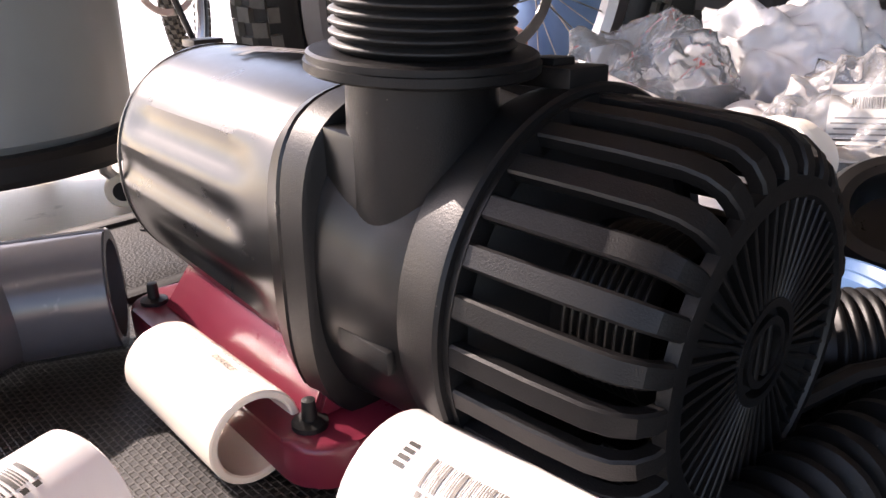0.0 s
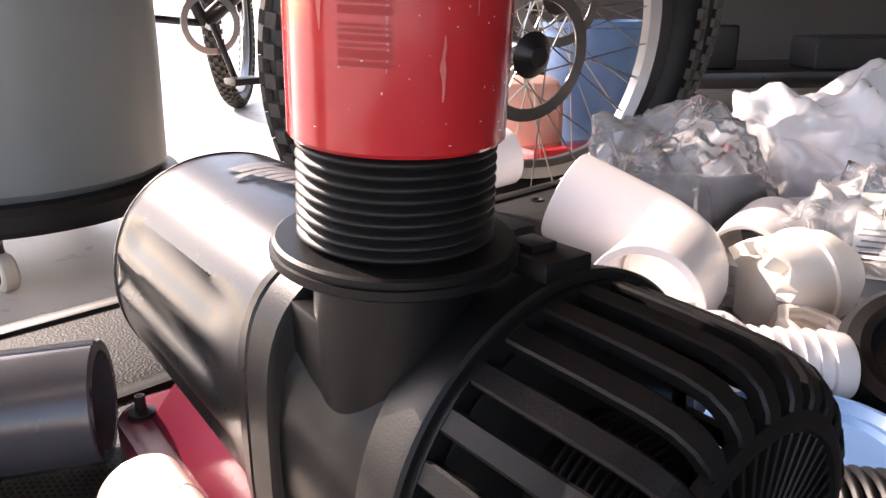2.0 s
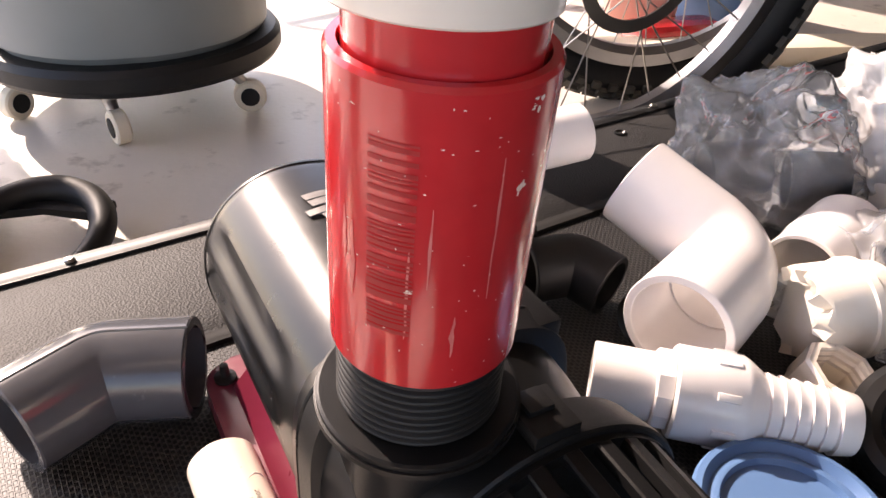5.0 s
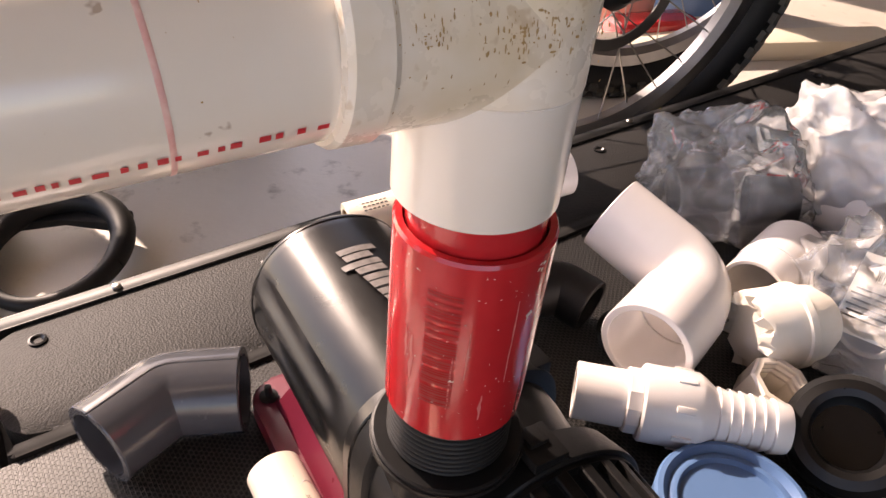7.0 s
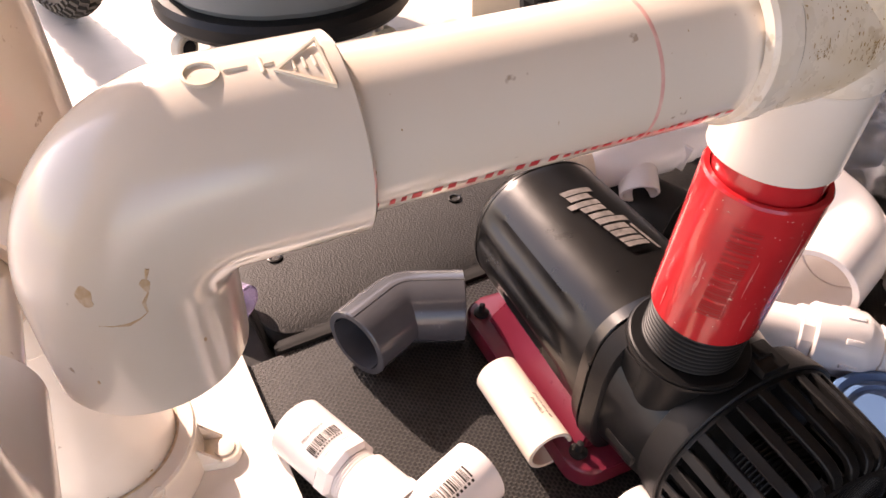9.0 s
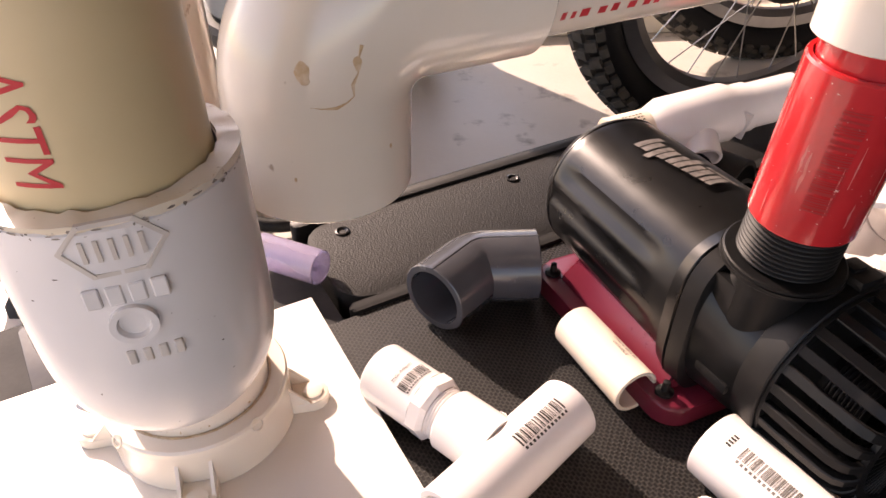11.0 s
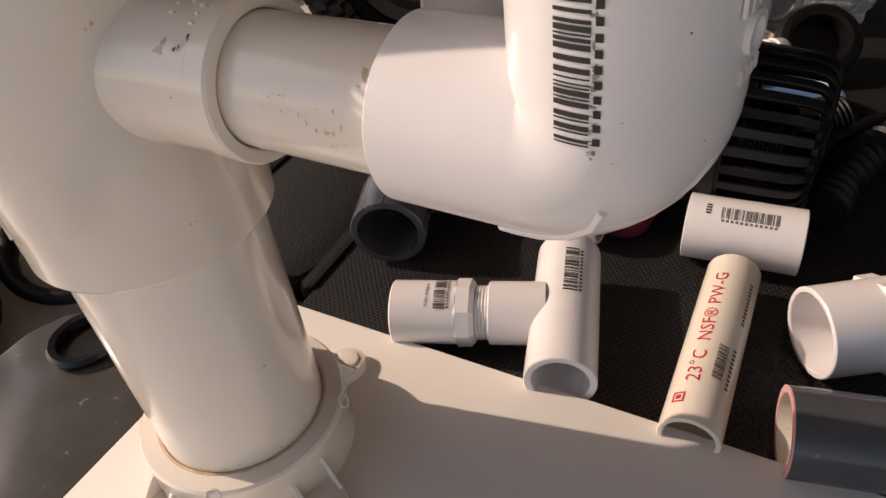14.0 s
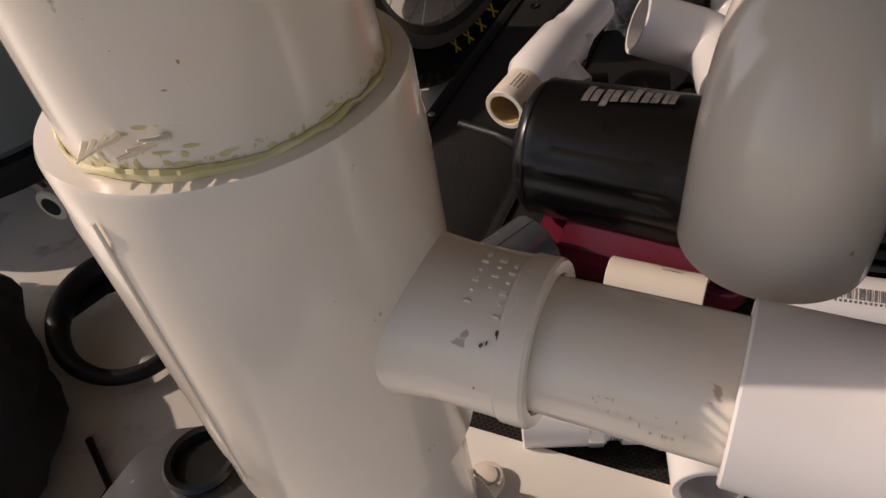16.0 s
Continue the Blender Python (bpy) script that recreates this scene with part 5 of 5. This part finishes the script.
def wheel(name, m, label, R=0.338, r=0.030, spokes=28, rim_mat=None, mark=False):
    bike = thing(name, m, label, "bicycle")
    w = part("wheel", lathe([(0.012, -0.05), (0.028, -0.035), (0.016, -0.02), (0.016, 0.02), (0.028, 0.035), (0.012, 0.05)], 24), BLACK, bike, m=Matrix.Rotation(0, 4, "X"))
    for v in w.data.vertices:
        v.co = Vector((v.co.x, v.co.z, v.co.y))
    part("tyre", tyre_bm(R, r), BLACK_DEEP, w, "black knobbly rubber tyre")
    k = part("tread", knobs_bm(R, r, 66, ((0, 0.013, 0.0), (26, 0.013, 0.5), (-26, 0.013, 0.5), (52, 0.013, 0.0), (-52, 0.013, 0.0), (76, 0.010, 0.5), (-76, 0.010, 0.5))), TREAD, w)
    k["kind"] = "stuff"
    rim = []
    for i in range(120):
        a = 2 * math.pi * i / 120
        rim.append([Vector((q * math.cos(a), y, q * math.sin(a))) for q, y in ((R - r, -0.015), (R - r, 0.015), (R - r - 0.020, 0.015), (R - r - 0.032, 0.007), (R - r - 0.032, -0.007), (R - r - 0.020, -0.015))])
    part("rim", rings_mesh(rim, closed=True), rim_mat or RIM, w, "grey alloy rim")
    part("disc_rotor", lathe([(0.08, 0.0), (0.08, 0.002), (0.064, 0.002), (0.064, 0.0)], 40, closed=True), STEEL, w, m=Matrix.Translation((0, -0.038, 0)) @ Matrix.Rotation(radians(90), 4, "X"))
    for i in range(spokes):
        a = 2 * math.pi * i / spokes
        s = 1 if i % 2 else -1
        a2 = a + (0.9 if (i // 2) % 2 else -0.9)
        p0 = Vector((0.027 * math.cos(a2), s * 0.034, 0.027 * math.sin(a2)))
        p1 = Vector(((R - r - 0.02) * math.cos(a), 0, (R - r - 0.02) * math.sin(a)))
        part("spoke", sweep([(p0, 0.0011), (p1, 0.0011)], 6), STEEL, w)
    if mark:
        for k in range(6):
            a0 = radians(-98 + 8.5 * k)
            for sgn in (-1, 1):
                pts = []
                for f in (0.0, 1.0):
                    a1, q = a0 + sgn * 0.05 * (f - 0.5), R - r * 0.95 + 0.014 * f
                    y = r * math.sqrt(max(0.05, 1 - ((q - R) / (r * 1.08)) ** 2)) + 0.0006
                    pts.append(((q * math.cos(a1), -y, q * math.sin(a1)), 0.0019))
                part("print_mark", sweep(pts, 6), YELLOW, w, "yellow printed mark")
    return bike


WH = Matrix.Translation((0.0534, 0.9415, 0.1420)) @ Matrix.Rotation(0.5941, 4, "Z") @ Matrix.Rotation(0.148, 4, "X")
wheel("bicycle", WH, "bicycle wheel with knobbly tyre and yellow print", R=0.281, r=0.030, mark=True)
wheel("bicycle", Matrix.Translation((0.12, 1.32, 0.204)) @ Matrix.Rotation(0.45, 4, "Z"), "second bicycle wheel with a black tyre standing behind", R=0.338, r=0.028)
wheel("bicycle", Matrix.Translation((-1.21, 1.06, 0.209)) @ Matrix.Rotation(2.61, 4, "Z"), "backlit bicycle wheel in the garage doorway", R=0.338, r=0.028)
wheel("bicycle", Matrix.Translation((-0.93, 2.75, 0.204)) @ Matrix.Rotation(1.72, 4, "Z"), "bicycle wheel with thin tyre in the doorway", R=0.338, r=0.026)


def bike_frame(name, m, label, mat):
    t = thing(name, m, label, "bicycle")
    P = dict(bb=(0, 0, 0.30), seat=(-0.17, 0, 0.72), head=(0.42, 0, 0.75), head2=(0.45, 0, 0.64), rear=(-0.43, 0, 0.35))
    for nm, a, b, r in (("down_tube", "bb", "head2", 0.024), ("seat_tube", "bb", "seat", 0.018), ("top_tube", "seat", "head", 0.02), ("chain_stay", "bb", "rear", 0.011), ("seat_stay", "seat", "rear", 0.009)):
        part(nm, sweep([(Vector(P[a]), r), (Vector(P[b]), r)], 16), mat, t)
    part("chainring", lathe([(0.085, -0.002), (0.088, 0.0), (0.085, 0.002), (0.068, 0.002), (0.068, -0.002)], 44, closed=True), STEEL, t, m=Matrix.Translation((0, -0.05, 0.30)) @ Matrix.Rotation(radians(90), 4, "X"))
    part("crank", sweep([((0, -0.06, 0.30), 0.010), ((0.05, -0.065, 0.14), 0.009)], 10), BLACK, t)
    part("pedal", box(0.09, 0.08, 0.02, 0.005, at=(0.055, -0.11, 0.14)), BLACK_MATTE, t)
    part("fork", sweep([(Vector(P["head2"]), 0.02), ((0.55, 0.05, 0.35), 0.014)], 12), mat, t)
    return t


bike_frame("bicycle", Matrix.Translation((-0.80, 2.15, FLOOR + 0.02)) @ Matrix.Rotation(0.75, 4, "Z"), "dark bicycle frame standing backlit in the doorway", BLACK)


# ---------------------------------------------------------------- shop vacuum
def build_vac():
    v = thing("shop_vacuum", Matrix.Translation((-0.705, 1.085, FLOOR)), "grey drum shop vacuum with black bumper on casters", "vacuum cleaner")
    part("drum", lathe([(0.20, 0.115), (0.212, 0.13), (0.222, 0.30), (0.23, 0.52), (0.22, 0.56), (0.12, 0.60)], 72, bump=lambda a, z: 1 - 0.012 * max(0, math.cos(a * 6)) ** 6), VAC_GREY, v, "grey plastic drum")
    part("bumper", lathe([(0.19, 0.075), (0.225, 0.078), (0.232, 0.088), (0.232, 0.108), (0.225, 0.118), (0.19, 0.12)], 72), BLACK_DEEP, v, "black rubber bumper ring")
    for deg in (-72, -8, 172, 100, 226):
        a = radians(deg)
        m = Matrix.Translation((0.185 * math.cos(a), 0.185 * math.sin(a), 0.0)) @ Matrix.Rotation(a + 0.6, 4, "Z")
        c = part("caster", sweep([((0, 0, 0.082), 0.012), ((0, 0, 0.06), 0.010), ((0.012, 0, 0.045), 0.008)], 12), STEEL, v, m=m)
        part("wheel", lathe([(0.010, -0.011), (0.023, -0.011), (0.026, -0.008), (0.026, 0.008), (0.023, 0.011), (0.010, 0.011)], 32), PALE, c, "pale caster wheel", m=Matrix.Translation((0.018, 0, 0.0262)) @ Matrix.Rotation(radians(90), 4, "X"))
        part("wheel_hub", lathe([(0.012, -0.0125), (0.015, -0.0125), (0.015, 0.0125), (0.012, 0.0125)], 24), BLACK_DEEP, c, m=Matrix.Translation((0.018, 0, 0.0262)) @ Matrix.Rotation(radians(90), 4, "X"))
    return v


build_vac()

# ---------------------------------------------------------------- clutter on the garage floor
hoop = thing("rubber_hoop", Matrix.Translation((-0.545, 0.597, FLOOR)), "black rubber hoop lying on the concrete", "hoop")
ring = []
for k in range(49):
    a = 2 * math.pi * (k % 48) / 48
    ring.append(((0.072 * math.cos(a), 0.085 * math.sin(a), 0.016 + 0.016 * (1 + math.sin(a - 0.6))), 0.013 + 0.004 * math.sin(a)))
part("ring", sweep(ring, 14, cap=False), BLACK_DEEP, hoop)
part("flap", slab([(-0.075, 0.02), (-0.02, 0.05), (0.06, 0.052), (0.05, 0.088), (-0.03, 0.095), (-0.08, 0.06)], 0.030, 0.040, 0.003), BLACK_DEEP, hoop, "flat black rubber flap")


def build_shelf():
    s = thing("black_shelf", Matrix.Translation((1.25, 2.6, FLOOR)), "black metal shelf crowded with dark clutter", "shelf")
    for x in (-0.6, 0.6):
        for y in (-0.2, 0.2):
            part("post", box(0.06, 0.06, 1.6, 0.004, at=(x, y, 0.8)), BLACK, s)
    for z in (0.12, 0.62, 1.12):
        part("shelf_board", box(1.3, 0.5, 0.05, 0.004, at=(0, 0, z)), BLACK, s)
    return s


build_shelf()
for p, sz, mat, lab in (((0.75, 2.55, 0.06), (0.16, 0.2, 0.14), BLACK_MATTE, "dark tool box on the shelf"), ((1.2, 2.5, 0.04), (0.3, 0.2, 0.1), FABRIC, "dark cloth bundle on the shelf"), ((1.0, 2.5, 0.58), (0.24, 0.2, 0.18), BLACK_MATTE, "black case on the shelf")):
    o = part("storage_box", box(*sz, 0.015, 3), mat, m=Matrix.Translation((p[0], p[1], FLOOR + 0.145 + sz[2] / 2 if p[2] < 0.3 else FLOOR + 0.645 + sz[2] / 2)))
    tagged(o, lab, "box")
bucket = thing("blue_bucket", Matrix.Translation((0.30, 1.95, FLOOR)), "blue plastic bucket with a turned rim", "bucket")
part("body", lathe([(0.11, 0.001), (0.14, 0.30), (0.147, 0.302), (0.147, 0.315), (0.136, 0.315), (0.107, 0.01)], 40, closed=True), BLUE, bucket)
part("handle", sweep([((0.147 * math.cos(0.3 * k), 0.147 * math.sin(0.3 * k), 0.29 - 0.06 * math.sin(0.3 * k)), 0.003) for k in range(11)], 8), STEEL, bucket)
rc = part("red_tool_case", box(0.2, 0.09, 0.06, 0.02, 3), RED_PIPE, m=Matrix.Translation((0.19, 1.62, FLOOR + 0.0301)) @ Matrix.Rotation(0.5, 4, "Z"))
tagged(rc, "small red plastic tool case on the floor", "case")
pk2 = part("pink_bag", box(0.16, 0.14, 0.2, 0.06, 4), plastic("pink_cloth", rgb("c9988a"), rgb("b8877b"), 0.8), m=Matrix.Translation((0.12, 1.75, FLOOR + 0.1001)))
tagged(pk2, "dusty pink cloth bag standing on the floor", "bag")
pb = part("pale_plank", box(1.2, 0.09, 0.04, 0.004), PALE, m=Matrix.Translation((0.15, 1.52, FLOOR + 0.0201)) @ Matrix.Rotation(0.35, 4, "Z"))
tagged(pb, "pale wooden plank lying on the concrete", "plank")
wp = part("white_post", box(0.10, 0.10, 1.6, 0.006), PLATE, m=Matrix.Translation((1.12, 1.75, FLOOR + 0.8001)))
tagged(wp, "white painted post beside the shelf", "post")
bp = part("door_post", box(0.10, 0.14, RZ - FLOOR, 0.004), BLACK, m=Matrix.Translation((-0.5, 3.0, (RZ + FLOOR) / 2)))
tagged(bp, "dark door post of the garage opening", "post", kind="structure")
bp.name = "door_post"

# black tray and bag beside the stand
tray = thing("grey_tray", Matrix.Translation((-0.47, 0.2, -0.001)), "scratched clear-coated grey plastic panel with a round black socket", "panel")
TRAY = plastic("scratched_grey_plastic", rgb("4a4948"), rgb("5c5b58"), 0.2, 200, 0.12, (60, 0.66, rgb("a3a09b"), 0.4), wear=30)
part("panel", slab([(0.0, -0.10), (0.07, -0.035), (0.065, 0.035), (0.04, 0.08), (0.005, 0.0925), (-0.023, 0.083), (-0.048, 0.058), (-0.063, 0.026), (-0.068, -0.01), (-0.06, -0.05)], -0.0045, 0.0, 0.0015), TRAY, tray)
part("socket", lathe([(0.026, 0.0), (0.028, 0.005), (0.0255, 0.008), (0.021, 0.007), (0.02, 0.001), (0.002, 0.0005)], 40), BLACK, tray, m=Matrix.Translation((0.024, 0.052, 0.0004)))
part("support", box(0.05, 0.10, -FLOOR - 0.006, 0.005, at=(-0.035, 0.0, (FLOOR - 0.004) / 2)), BLACK_DEEP, tray)
bgm = thing("black_bag", Matrix.Translation((-0.735, 0.50, FLOOR)), "slumped black fabric bag on the floor", "bag")
bm = bmesh.new()
bmesh.ops.create_icosphere(bm, subdivisions=4, radius=1.0)
for v in bm.verts:
    p = v.co.copy()
    n = noise.noise(p * 1.6 + Vector((5, 2, 1))) * 0.3 + noise.noise(p * 4) * 0.12
    v.co = Vector((p.x * 0.115 * (1 + n), p.y * 0.2 * (1 + n), max(0.0005, (p.z + 0.55) * 0.075 * (1 + n))))
part("body", bm, FABRIC, bgm, smooth=60)
part("mouth", lathe([(0.045, 0.0), (0.055, 0.01), (0.045, 0.02), (0.038, 0.008)], 32, closed=True), BLACK_DEEP, bgm, m=Matrix.Translation((0.035, -0.05, 0.085)) @ Matrix.Rotation(radians(25), 4, "X"))
cab = thing("black_cable", Matrix.Identity(4), "loose black cable trailing over the floor", "cable")
part("run", sweep([(Vector(p), 0.004) for p in ((-0.72, 0.30, FLOOR + 0.004), (-0.66, 0.36, FLOOR + 0.004), (-0.62, 0.34, FLOOR + 0.004), (-0.58, 0.39, FLOOR + 0.004), (-0.6, 0.46, FLOOR + 0.004))], 8), BLACK_DEEP, cab)

GROUPS = (("pipe_offcut", "loose pipe offcuts"), ("fittings_bag", "bags of fittings"), ("labelled_bag", "bags of fittings"), ("storage_box", "boxes on the shelf"), ("bicycle", "parked bicycles"))
for ob in list(scene.collection.objects):
    for stem, grp in GROUPS:
        if ob.parent is None and ob.name.split(".")[0] == stem:
            ob["group"] = grp
